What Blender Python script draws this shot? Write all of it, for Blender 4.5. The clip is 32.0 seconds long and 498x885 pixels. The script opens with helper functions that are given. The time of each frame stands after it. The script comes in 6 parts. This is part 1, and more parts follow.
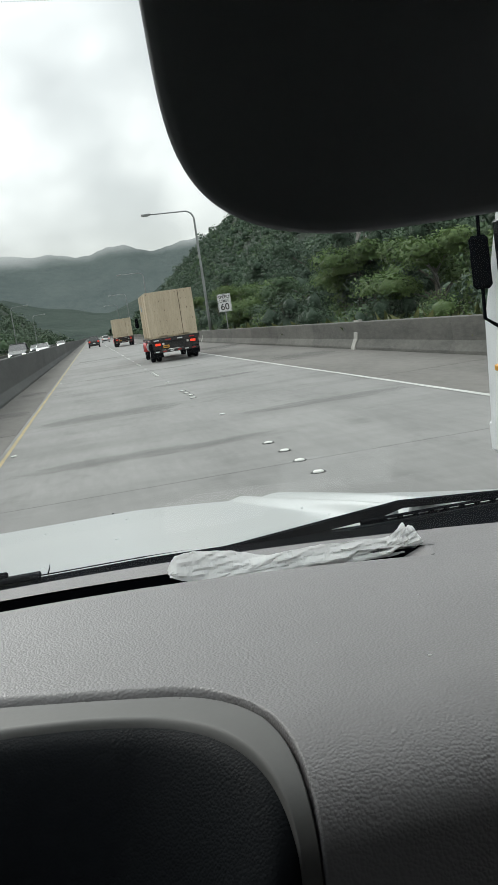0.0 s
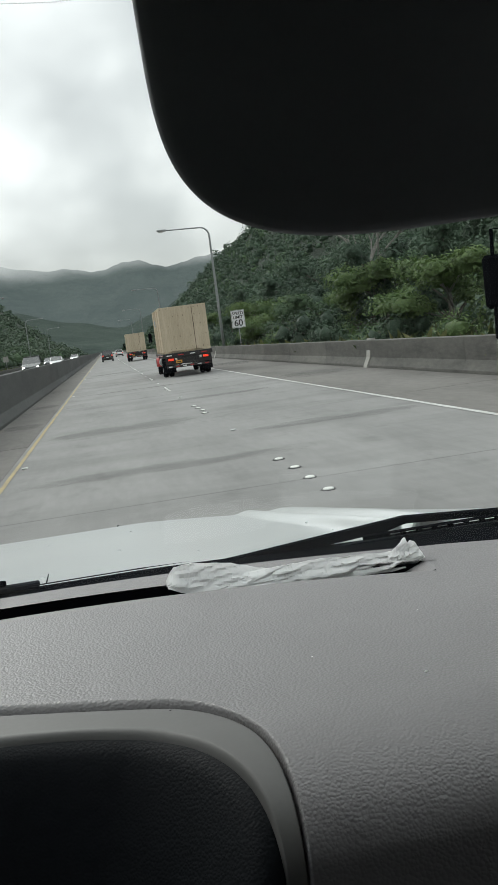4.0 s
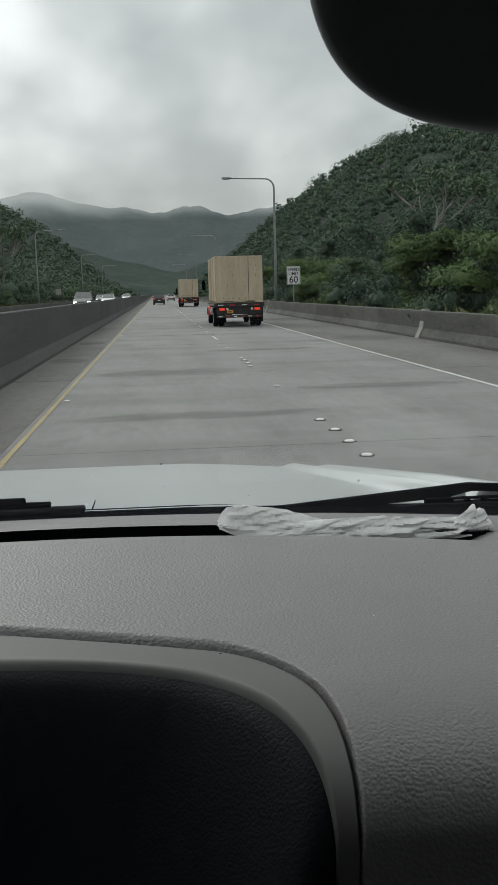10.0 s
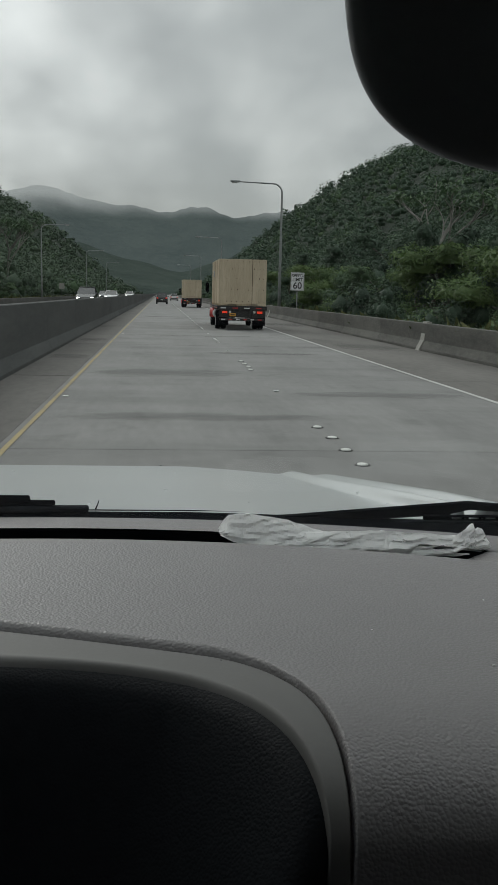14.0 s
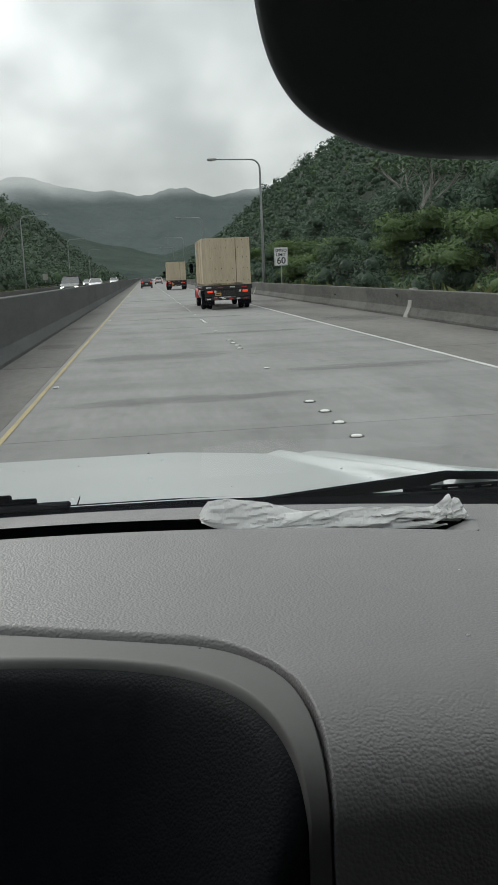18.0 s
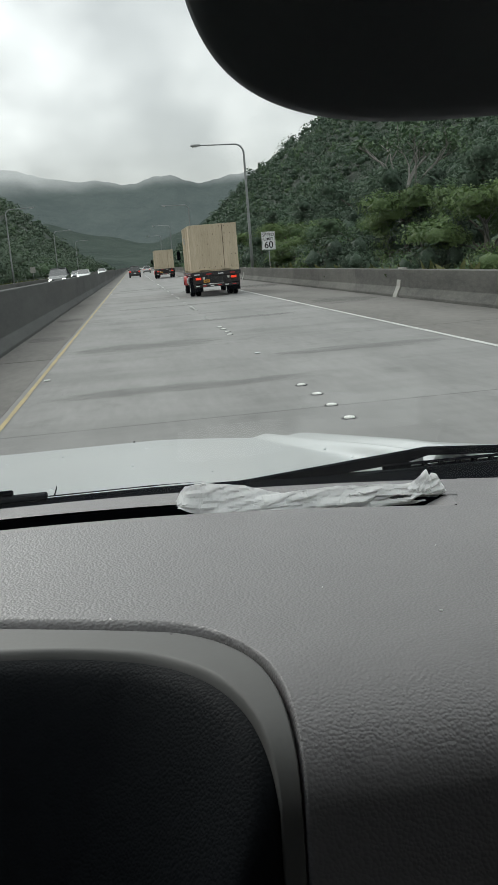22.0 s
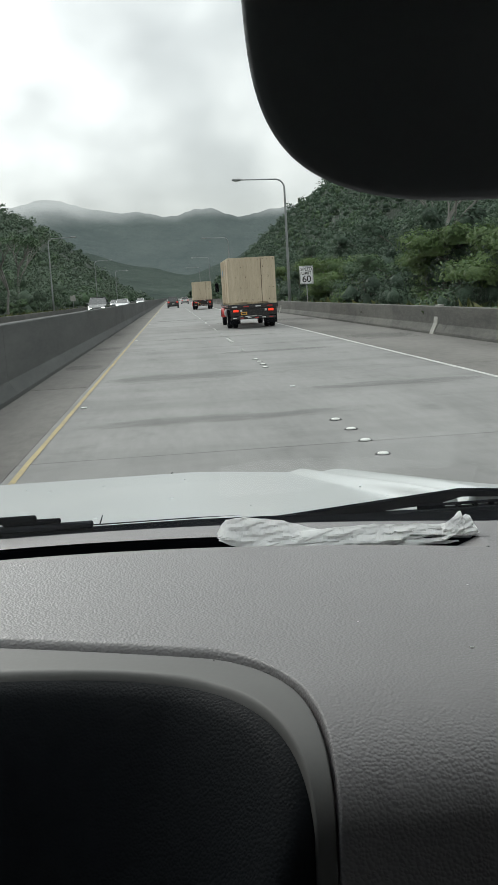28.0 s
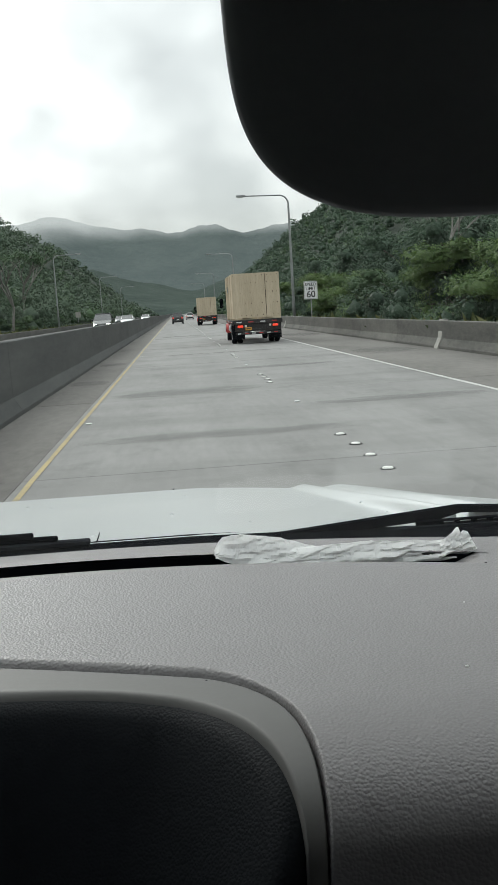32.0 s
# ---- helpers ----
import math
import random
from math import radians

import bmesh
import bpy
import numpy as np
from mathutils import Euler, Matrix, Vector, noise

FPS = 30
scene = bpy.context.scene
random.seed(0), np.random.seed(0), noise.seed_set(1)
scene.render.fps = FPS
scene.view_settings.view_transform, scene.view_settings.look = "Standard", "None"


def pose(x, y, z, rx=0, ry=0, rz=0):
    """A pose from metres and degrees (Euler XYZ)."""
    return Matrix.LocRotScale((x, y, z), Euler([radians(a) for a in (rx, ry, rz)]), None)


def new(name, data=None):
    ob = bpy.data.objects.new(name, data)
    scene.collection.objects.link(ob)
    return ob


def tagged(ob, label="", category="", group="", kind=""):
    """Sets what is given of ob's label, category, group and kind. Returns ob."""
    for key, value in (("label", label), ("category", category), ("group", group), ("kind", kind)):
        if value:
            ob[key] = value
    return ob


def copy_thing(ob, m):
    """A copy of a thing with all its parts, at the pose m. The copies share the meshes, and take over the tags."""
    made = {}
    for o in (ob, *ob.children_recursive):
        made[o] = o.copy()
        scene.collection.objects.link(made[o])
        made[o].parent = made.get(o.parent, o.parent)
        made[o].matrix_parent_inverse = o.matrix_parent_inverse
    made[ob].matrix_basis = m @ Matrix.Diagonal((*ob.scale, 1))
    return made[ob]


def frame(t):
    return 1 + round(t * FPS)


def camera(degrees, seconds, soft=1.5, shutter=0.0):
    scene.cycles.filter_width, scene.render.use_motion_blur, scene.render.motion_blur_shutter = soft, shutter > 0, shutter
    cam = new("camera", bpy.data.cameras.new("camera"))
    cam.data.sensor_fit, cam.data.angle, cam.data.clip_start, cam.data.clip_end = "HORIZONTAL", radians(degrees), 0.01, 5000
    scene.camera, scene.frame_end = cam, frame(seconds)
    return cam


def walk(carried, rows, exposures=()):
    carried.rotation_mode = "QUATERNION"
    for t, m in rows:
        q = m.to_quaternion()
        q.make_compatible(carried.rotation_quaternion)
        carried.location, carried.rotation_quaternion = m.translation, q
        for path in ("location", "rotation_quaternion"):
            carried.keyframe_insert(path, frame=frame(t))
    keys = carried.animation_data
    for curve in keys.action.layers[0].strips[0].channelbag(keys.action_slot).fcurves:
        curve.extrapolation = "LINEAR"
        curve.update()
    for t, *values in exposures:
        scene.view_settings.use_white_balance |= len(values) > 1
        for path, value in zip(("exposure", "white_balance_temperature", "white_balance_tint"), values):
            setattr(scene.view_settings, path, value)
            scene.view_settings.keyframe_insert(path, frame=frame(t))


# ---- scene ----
# A car's cabin on a motorway: x across the road, y along it, z up; the eye is about EYE over the road.
EYE = 1.72
# the car stands slightly askew in its lane
HEADING = Matrix.Rotation(radians(-1.1), 4, "Z")
cam = camera(29.8, 32.0)
# seconds; x, y, z off the middle of the eye's small wander; tilt, lean, turn
ROWS = [
    (0.0, 0.0023, -0.0242, 0.0120, 82.15, 8.40, -8.54),
    (0.5, 0.0130, -0.0284, 0.0119, 82.56, 7.65, -9.30),
    (1.0, -0.0087, -0.0286, 0.0151, 82.53, 7.36, -9.51),
    (1.5, 0.0167, -0.0198, 0.0112, 82.88, 7.34, -9.22),
    (2.0, 0.0154, -0.0416, 0.0220, 83.30, 7.63, -9.49),
    (2.5, 0.0113, -0.0452, 0.0224, 83.87, 7.99, -9.66),
    (4.5, 0.0117, -0.0035, -0.0016, 82.48, 7.38, -7.12),
    (5.0, -0.0070, 0.0056, -0.0044, 81.65, 7.35, -6.75),
    (5.5, -0.0218, -0.0070, -0.0042, 81.66, 6.98, -5.94),
    (6.0, -0.0178, 0.0075, -0.0023, 81.63, 6.72, -5.34),
    (6.5, -0.0085, 0.0068, -0.0040, 81.70, 6.91, -5.41),
    (7.0, -0.0086, 0.0109, -0.0064, 81.48, 7.49, -4.71),
    (7.5, 0.0082, 0.0248, -0.0076, 80.77, 8.02, -4.73),
    (8.0, -0.0117, 0.0197, -0.0046, 80.24, 8.35, -5.11),
    (8.5, -0.0035, 0.0234, -0.0087, 80.23, 8.18, -5.29),
    (9.0, -0.0323, 0.0041, -0.0015, 80.88, 4.46, -5.79),
    (9.5, -0.0115, 0.0265, -0.0113, 81.14, 1.98, -4.95),
    (10.0, -0.0103, 0.0282, -0.0130, 80.83, 1.50, -4.48),
    (10.5, -0.0158, 0.0203, -0.0074, 80.45, 1.43, -4.16),
    (11.0, -0.0141, 0.0021, -0.0050, 80.74, 1.42, -4.12),
    (11.5, -0.0293, 0.0023, -0.0068, 81.38, 0.90, -4.26),
    (12.0, -0.0250, 0.0122, -0.0073, 81.53, -0.38, -6.78),
    (12.5, -0.0223, 0.0159, -0.0137, 80.24, -0.50, -6.79),
    (13.0, -0.0297, 0.0074, -0.0075, 81.07, -1.09, -5.99),
    (13.5, -0.0395, -0.0056, 0.0053, 80.00, -1.37, -4.86),
    (14.0, -0.0199, 0.0180, -0.0059, 81.05, -1.33, -4.29),
    (14.5, -0.0029, 0.0138, -0.0072, 81.01, -0.99, -3.96),
    (16.5, -0.0273, 0.0030, -0.0016, 79.24, 2.32, -4.02),
    (17.0, -0.0126, 0.0021, 0.0011, 79.82, 1.82, -4.25),
    (17.5, -0.0051, 0.0069, -0.0003, 79.78, 1.95, -4.79),
    (18.0, -0.0008, 0.0115, 0.0012, 79.71, 2.51, -5.21),
    (18.5, 0.0032, 0.0123, -0.0009, 79.09, 3.17, -5.68),
    (19.0, 0.0111, 0.0113, -0.0009, 79.43, 3.48, -5.95),
    (19.5, 0.0105, 0.0083, -0.0031, 79.53, 3.87, -6.03),
    (20.0, 0.0152, 0.0120, -0.0047, 79.45, 4.35, -5.86),
    (20.5, -0.0048, -0.0009, 0.0040, 79.44, 4.12, -5.84),
    (21.0, 0.0073, 0.0141, -0.0046, 79.60, 4.14, -5.74),
    (21.5, 0.0182, 0.0238, -0.0102, 79.55, 4.42, -5.92),
    (22.0, 0.0181, 0.0174, -0.0044, 78.80, 4.60, -5.92),
    (22.5, 0.0222, 0.0165, -0.0074, 78.93, 4.37, -6.05),
    (23.0, 0.0088, 0.0040, 0.0005, 79.07, 4.23, -5.91),
    (23.5, 0.0051, 0.0052, -0.0019, 79.56, 3.80, -5.90),
    (24.0, 0.0172, -0.0020, 0.0055, 79.46, 3.39, -5.67),
    (24.5, 0.0019, -0.0038, 0.0045, 79.42, 3.66, -5.22),
    (25.0, 0.0086, 0.0099, -0.0023, 79.55, 3.70, -5.01),
    (25.5, 0.0283, -0.0073, 0.0087, 79.41, 3.69, -4.77),
    (27.5, 0.0178, -0.0125, 0.0040, 80.60, 3.56, -4.09),
    (28.0, 0.0081, -0.0152, 0.0069, 80.91, 3.28, -3.65),
    (28.5, 0.0205, -0.0447, 0.0116, 81.53, 3.23, -3.32),
    (29.0, 0.0119, -0.0218, 0.0031, 81.88, 3.21, -3.20),
    (29.5, 0.0244, -0.0130, 0.0058, 81.95, 3.33, -3.20),
    (30.0, 0.0204, -0.0249, 0.0119, 81.94, 3.49, -3.19),
    (30.5, 0.0186, -0.0317, 0.0105, 82.19, 3.67, -3.18),
    (31.0, 0.0276, -0.0115, 0.0020, 81.62, 4.03, -3.53),
    (31.5, 0.0125, -0.0165, 0.0031, 82.00, 3.84, -3.20),
    (32.0, 0.0167, -0.0125, 0.0074, 81.85, 3.59, -3.37),
]
walk(cam, [(t, HEADING @ pose(x, y, EYE + z, rx, ry, rz)) for t, x, y, z, rx, ry, rz in ROWS],
     [(0.0, 0.27, 6500, 7), (2.5, 0.24, 6500, 7), (5.0, -0.03, 6500, 7), (6.5, -0.08, 6500, 7), (8.0, 0.07, 6500, 7), (9.0, -0.18, 6500, 7), (10.0, -0.35, 6500, 7), (11.0, -0.26, 6500, 7), (12.0, 0.01, 6500, 7), (13.0, -0.40, 6500, 7), (14.0, -0.66, 6500, 7), (14.5, -0.58, 6500, 7),
      (16.5, -0.33, 6500, 7), (17.0, -0.25, 6500, 7), (18.0, -0.13, 6500, 7), (20.0, 0.01, 6500, 7), (22.0, 0.01, 6500, 7), (23.0, 0.08, 6500, 7), (25.0, 0.13, 6500, 7), (28.0, 0.13, 6500, 7), (29.0, 0.33, 6500, 7), (30.0, 0.23, 6500, 7), (31.0, 0.33, 6500, 7), (32.0, 0.20, 6500, 7)])

# ---- light ----
SUN_DIR = Vector((-0.42, 0.72, 0.55)).normalized()
sun = new("sun", bpy.data.lights.new("sun", "SUN"))
sun.data.energy, sun.data.angle, sun.data.color = 0.8, radians(25), (1.0, 0.97, 0.92)
sun.matrix_world = Matrix.Translation((0, 0, 60)) @ SUN_DIR.to_track_quat("Z", "Y").to_matrix().to_4x4()

world = bpy.data.worlds.new("overcast")
scene.world = world
world.use_nodes = True


def wire(nt, kind, **values):
    """A node, with inputs set by name or linked from sockets."""
    n = nt.nodes.new("ShaderNode" + kind)
    for key, v in values.items():
        if key in ("operation", "data_type", "blend_type", "sky_type", "sun_disc", "sun_elevation", "sun_rotation",
                   "feature", "interpolation_type", "noise_dimensions", "vector_type", "clamp"):
            setattr(n, key, v)
            continue
        s = n.inputs[int(key[1:])] if key[0] == "i" and key[1:].isdigit() else n.inputs[key]
        if isinstance(v, bpy.types.NodeSocket):
            nt.links.new(v, s)
        else:
            s.default_value = v
    return n


def ramp(nt, fac, stops):
    n = nt.nodes.new("ShaderNodeValToRGB")
    nt.links.new(fac, n.inputs[0])
    e = n.color_ramp.elements
    while len(e) < len(stops):
        e.new(0.5)
    for k, (p, c) in enumerate(stops):
        e[k].position = p
        e[k].color = (c, c, c, 1) if isinstance(c, (int, float)) else (*c, 1)
    return n.outputs[0]


def build_sky():
    nt = world.node_tree
    nt.nodes.clear()
    co = nt.nodes.new("ShaderNodeTexCoord").outputs["Generated"]
    sep = wire(nt, "SeparateXYZ", i0=co)
    up = wire(nt, "Math", operation="MAXIMUM", i0=sep.outputs[2], i1=0.0).outputs[0]
    # cloud deck seen in perspective: the direction over its height
    low = wire(nt, "Math", operation="ADD", i0=up, i1=0.32).outputs[0]
    deck = wire(nt, "VectorMath", operation="DIVIDE", i0=co, i1=wire(nt, "CombineXYZ", X=low, Y=low, Z=low).outputs[0]).outputs[0]
    n1 = wire(nt, "TexNoise", Vector=wire(nt, "VectorMath", operation="MULTIPLY_ADD", i0=deck, i1=(1.9, 1.1, 1.6), i2=(0.52, 0.2, 0.0)).outputs[0], Scale=1.35, Detail=6.0, Roughness=0.44)
    n2 = wire(nt, "TexNoise", Vector=deck, Scale=4.2, Detail=5.0, Roughness=0.5)
    mix = wire(nt, "Math", operation="MULTIPLY_ADD", i0=n2.outputs[0], i1=0.08, i2=n1.outputs[0]).outputs[0]
    grey = ramp(nt, mix, [(0.40, (0.396, 0.415, 0.421)), (0.56, (0.548, 0.568, 0.571)), (0.74, (0.85, 0.866, 0.861))])
    # the sun stands behind the deck
    dot = wire(nt, "VectorMath", operation="DOT_PRODUCT", i0=co, i1=tuple(Vector((-0.43, 0.84, 0.31)).normalized())).outputs["Value"]
    glow = ramp(nt, dot, [(0.86, 0.0), (0.935, 0.42), (0.968, 1.15), (1.0, 2.0)])
    broken = wire(nt, "Math", operation="MULTIPLY", i0=glow, i1=ramp(nt, mix, [(0.40, 0.45), (0.65, 1.15)])).outputs[0]
    zen = wire(nt, "Math", operation="MULTIPLY_ADD", i0=wire(nt, "Math", operation="POWER", i0=up, i1=2.0).outputs[0], i1=2.6, i2=0.97).outputs[0]
    body = wire(nt, "VectorMath", operation="MULTIPLY", i0=grey, i1=wire(nt, "CombineXYZ", X=zen, Y=zen, Z=zen).outputs[0]).outputs[0]
    full = wire(nt, "VectorMath", operation="ADD", i0=body, i1=wire(nt, "CombineXYZ", X=broken, Y=broken, Z=broken).outputs[0]).outputs[0]
    sky = wire(nt, "TexSky", sky_type="NISHITA", sun_disc=False, sun_elevation=radians(33), sun_rotation=radians(-30))
    clear = wire(nt, "Background", Color=sky.outputs[0], Strength=0.01)
    clouds = wire(nt, "Background", Color=full, Strength=1.0)
    both = wire(nt, "AddShader", i0=clear.outputs[0], i1=clouds.outputs[0])
    out = nt.nodes.new("ShaderNodeOutputWorld")
    nt.links.new(both.outputs[0], out.inputs[0])


build_sky()


# ---- materials ----
def material(name, dark, light, scale=4.0, rough=0.6, fine=60.0, bump=0.2, depth=0.002, metal=0.0, coat=0.0, stretch=(1, 1, 1),
             island=0.0, each=0.0, glow=None, power=0.0, space="Object", through_light=0.0, spread=(0.35, 0.7), shine=0.5):
    """A surface with stains at one scale and grain at a finer one, with a fine relief."""
    m = bpy.data.materials.new(name)
    m.use_nodes = True
    nt = m.node_tree
    bsdf = nt.nodes["Principled BSDF"]
    if space == "World":
        co = nt.nodes.new("ShaderNodeNewGeometry").outputs["Position"]
    else:
        co = nt.nodes.new("ShaderNodeTexCoord").outputs["Object"]
    co = wire(nt, "VectorMath", operation="MULTIPLY", i0=co, i1=stretch).outputs[0]
    big = wire(nt, "TexNoise", Vector=co, Scale=scale, Detail=4.0, Roughness=0.55)
    small = wire(nt, "TexNoise", Vector=co, Scale=fine, Detail=3.0, Roughness=0.6)
    f = wire(nt, "Math", operation="MULTIPLY_ADD", i0=small.outputs[0], i1=0.45, i2=wire(nt, "Math", operation="MULTIPLY", i0=big.outputs[0], i1=0.62).outputs[0]).outputs[0]
    if island:
        r = nt.nodes.new("ShaderNodeNewGeometry").outputs["Random Per Island"]
        f = wire(nt, "Math", operation="MULTIPLY_ADD", i0=wire(nt, "Math", operation="SUBTRACT", i0=r, i1=0.5).outputs[0], i1=island, i2=f).outputs[0]
    if each:
        r = nt.nodes.new("ShaderNodeObjectInfo").outputs["Random"]
        f = wire(nt, "Math", operation="MULTIPLY_ADD", i0=wire(nt, "Math", operation="SUBTRACT", i0=r, i1=0.5).outputs[0], i1=each, i2=f).outputs[0]
    col = ramp(nt, f, [(spread[0], dark), (spread[1], light)])
    nt.links.new(col, bsdf.inputs["Base Color"])
    nt.links.new(wire(nt, "Math", operation="MULTIPLY_ADD", i0=small.outputs[0], i1=0.2, i2=rough - 0.1).outputs[0], bsdf.inputs["Roughness"])
    bsdf.inputs["Metallic"].default_value = metal
    bsdf.inputs["Specular IOR Level"].default_value = shine
    bsdf.inputs["Coat Weight"].default_value = coat
    bsdf.inputs["Coat Roughness"].default_value = 0.22
    if bump:
        b = wire(nt, "Bump", Strength=bump, Distance=depth, Height=small.outputs[0])
        nt.links.new(b.outputs[0], bsdf.inputs["Normal"])
    if glow:
        bsdf.inputs["Emission Color"].default_value = (*glow, 1)
        bsdf.inputs["Emission Strength"].default_value = power
    if through_light:
        out = nt.nodes["Material Output"]
        tr = wire(nt, "BsdfTranslucent", Color=col)
        mx = wire(nt, "MixShader", i0=through_light, i1=bsdf.outputs[0], i2=tr.outputs[0])
        nt.links.new(mx.outputs[0], out.inputs[0])
    return m


def leather(name, dark, light, rough, strength, shine=0.5, grain=540.0):
    """Moulded vinyl with a pebbled grain."""
    m = material(name, dark, light, scale=7.0, rough=rough, fine=90.0, bump=0.0, shine=shine)
    nt = m.node_tree
    bsdf = nt.nodes["Principled BSDF"]
    co = nt.nodes.new("ShaderNodeTexCoord").outputs["Object"]
    warp = wire(nt, "TexNoise", Vector=co, Scale=140.0, Detail=2.0)
    at = wire(nt, "VectorMath", operation="MULTIPLY_ADD", i0=warp.outputs["Color"], i1=(0.0016, 0.0016, 0.0016), i2=co).outputs[0]
    cells = wire(nt, "TexVoronoi", Vector=at, Scale=grain, feature="SMOOTH_F1")
    cells.inputs["Smoothness"].default_value = 0.35
    wide = wire(nt, "TexNoise", Vector=co, Scale=60.0, Detail=2.0)
    h = wire(nt, "Math", operation="MULTIPLY_ADD", i0=wide.outputs[0], i1=0.15, i2=cells.outputs["Distance"]).outputs[0]
    b = wire(nt, "Bump", Strength=strength, Distance=0.0016, Height=h)
    b.invert = True
    nt.links.new(b.outputs[0], bsdf.inputs["Normal"])
    return m


def road_surface(name, dark, light, each):
    """Concrete with faint wheel tracks along the road and damp, dark bands across it."""
    m = material(name, dark, light, scale=0.7, rough=0.82, fine=9, bump=0.18, depth=0.006, stretch=(1, 0.16, 1), each=each, space="World", spread=(0.26, 0.80))
    nt = m.node_tree
    bsdf = nt.nodes["Principled BSDF"]
    base = bsdf.inputs["Base Color"].links[0].from_socket
    pos = nt.nodes.new("ShaderNodeNewGeometry").outputs["Position"]
    across = wire(nt, "TexNoise", Vector=wire(nt, "VectorMath", operation="MULTIPLY", i0=pos, i1=(0.16, 0.55, 1)).outputs[0], Scale=1.0, Detail=5.0, Roughness=0.6)
    spots = wire(nt, "TexNoise", Vector=wire(nt, "VectorMath", operation="MULTIPLY", i0=pos, i1=(0.9, 0.5, 1)).outputs[0], Scale=1.3, Detail=6.0, Roughness=0.65)
    damp = ramp(nt, across.outputs[0], [(0.34, 0.82), (0.45, 0.94), (0.58, 1.04)])
    worn = ramp(nt, spots.outputs[0], [(0.30, 0.80), (0.44, 1.0), (0.70, 1.05)])
    c = wire(nt, "VectorMath", operation="MULTIPLY", i0=base, i1=damp).outputs[0]
    c = wire(nt, "VectorMath", operation="MULTIPLY", i0=c, i1=worn).outputs[0]
    nt.links.new(c, bsdf.inputs["Base Color"])
    return m


def ragged_film(name, dark, light, cover):
    """A thin stain whose cover dies away raggedly towards its rim."""
    m = material(name, dark, light, scale=0.8, rough=0.8, fine=6, bump=0.1, depth=0.004, space="World")
    nt = m.node_tree
    g = nt.nodes.new("ShaderNodeTexCoord").outputs["Generated"]
    pos = nt.nodes.new("ShaderNodeNewGeometry").outputs["Position"]
    off = wire(nt, "VectorMath", operation="MULTIPLY_ADD", i0=g, i1=(2, 2, 0), i2=(-1, -1, 0)).outputs[0]
    sep = wire(nt, "SeparateXYZ", i0=off)
    ax = wire(nt, "Math", operation="POWER", i0=wire(nt, "Math", operation="ABSOLUTE", i0=sep.outputs[0]).outputs[0], i1=4.0).outputs[0]
    ay = wire(nt, "Math", operation="POWER", i0=wire(nt, "Math", operation="ABSOLUTE", i0=sep.outputs[1]).outputs[0], i1=2.0).outputs[0]
    far = wire(nt, "Math", operation="ADD", i0=ax, i1=ay).outputs[0]
    n = wire(nt, "TexNoise", Vector=wire(nt, "VectorMath", operation="MULTIPLY", i0=pos, i1=(0.8, 1.6, 1)).outputs[0], Scale=1.6, Detail=6.0, Roughness=0.65)
    edge = wire(nt, "Math", operation="MULTIPLY_ADD", i0=n.outputs[0], i1=2.2, i2=wire(nt, "Math", operation="MULTIPLY", i0=far, i1=-1.0).outputs[0]).outputs[0]
    f = wire(nt, "MapRange", interpolation_type="SMOOTHSTEP", Value=edge)
    f.inputs["From Min"].default_value, f.inputs["From Max"].default_value = 0.30, 1.15
    f.inputs["To Max"].default_value = cover
    mx = wire(nt, "MixShader", i0=f.outputs[0], i1=wire(nt, "BsdfTransparent").outputs[0], i2=nt.nodes["Principled BSDF"].outputs[0])
    nt.links.new(mx.outputs[0], nt.nodes["Material Output"].inputs[0])
    return m


def window_glass(name, tint=(0.97, 0.985, 0.975)):
    """A clear pane: it lets light straight through and mirrors by Fresnel."""
    m = bpy.data.materials.new(name)
    m.use_nodes = True
    nt = m.node_tree
    nt.nodes.remove(nt.nodes["Principled BSDF"])
    fr = wire(nt, "Fresnel", IOR=1.28)
    mx = wire(nt, "MixShader", i0=fr.outputs[0], i1=wire(nt, "BsdfTransparent", Color=(*tint, 1)).outputs[0],
              i2=wire(nt, "BsdfGlossy", Roughness=0.02).outputs[0])
    nt.links.new(mx.outputs[0], nt.nodes["Material Output"].inputs[0])
    return m


DASH = leather("grey_vinyl", (0.184, 0.174, 0.176), (0.216, 0.205, 0.207), 0.40, 0.29, shine=0.5, grain=480.0)
DASH_SMOOTH = material("smooth_grey_vinyl", (0.103, 0.100, 0.095), (0.121, 0.118, 0.112), scale=9, rough=0.5, fine=300, bump=0.08, depth=0.0005)
BLACK_VINYL = leather("black_vinyl", (0.0075, 0.0088, 0.0105), (0.0115, 0.0132, 0.0155), 0.5, 0.2, 0.06)
BLACK_PLASTIC = material("black_plastic", (0.003, 0.0034, 0.0045), (0.007, 0.0078, 0.0098), scale=30, rough=0.75, fine=500, bump=0.15, depth=0.0006, shine=0.0)
MIRROR_BLACK = material("dark_grey_housing", (0.36, 0.37, 0.38), (0.40, 0.41, 0.42), scale=14, rough=0.6, fine=420, bump=0.12, depth=0.0004)
RUBBER = material("black_rubber", (0.007, 0.008, 0.010), (0.017, 0.019, 0.023), scale=30, rough=0.9, fine=300, bump=0.2, shine=0.03)
CAR_PAINT = material("silver_white_paint", (0.50, 0.52, 0.53), (0.56, 0.58, 0.58), scale=3, rough=0.34, fine=30, bump=0.02, depth=0.0005, coat=0.8, metal=0.0)
TISSUE = material("white_tissue", (0.90, 0.90, 0.90), (0.94, 0.94, 0.93), scale=60, rough=0.8, fine=300, bump=0.05, depth=0.0004, through_light=0.42)
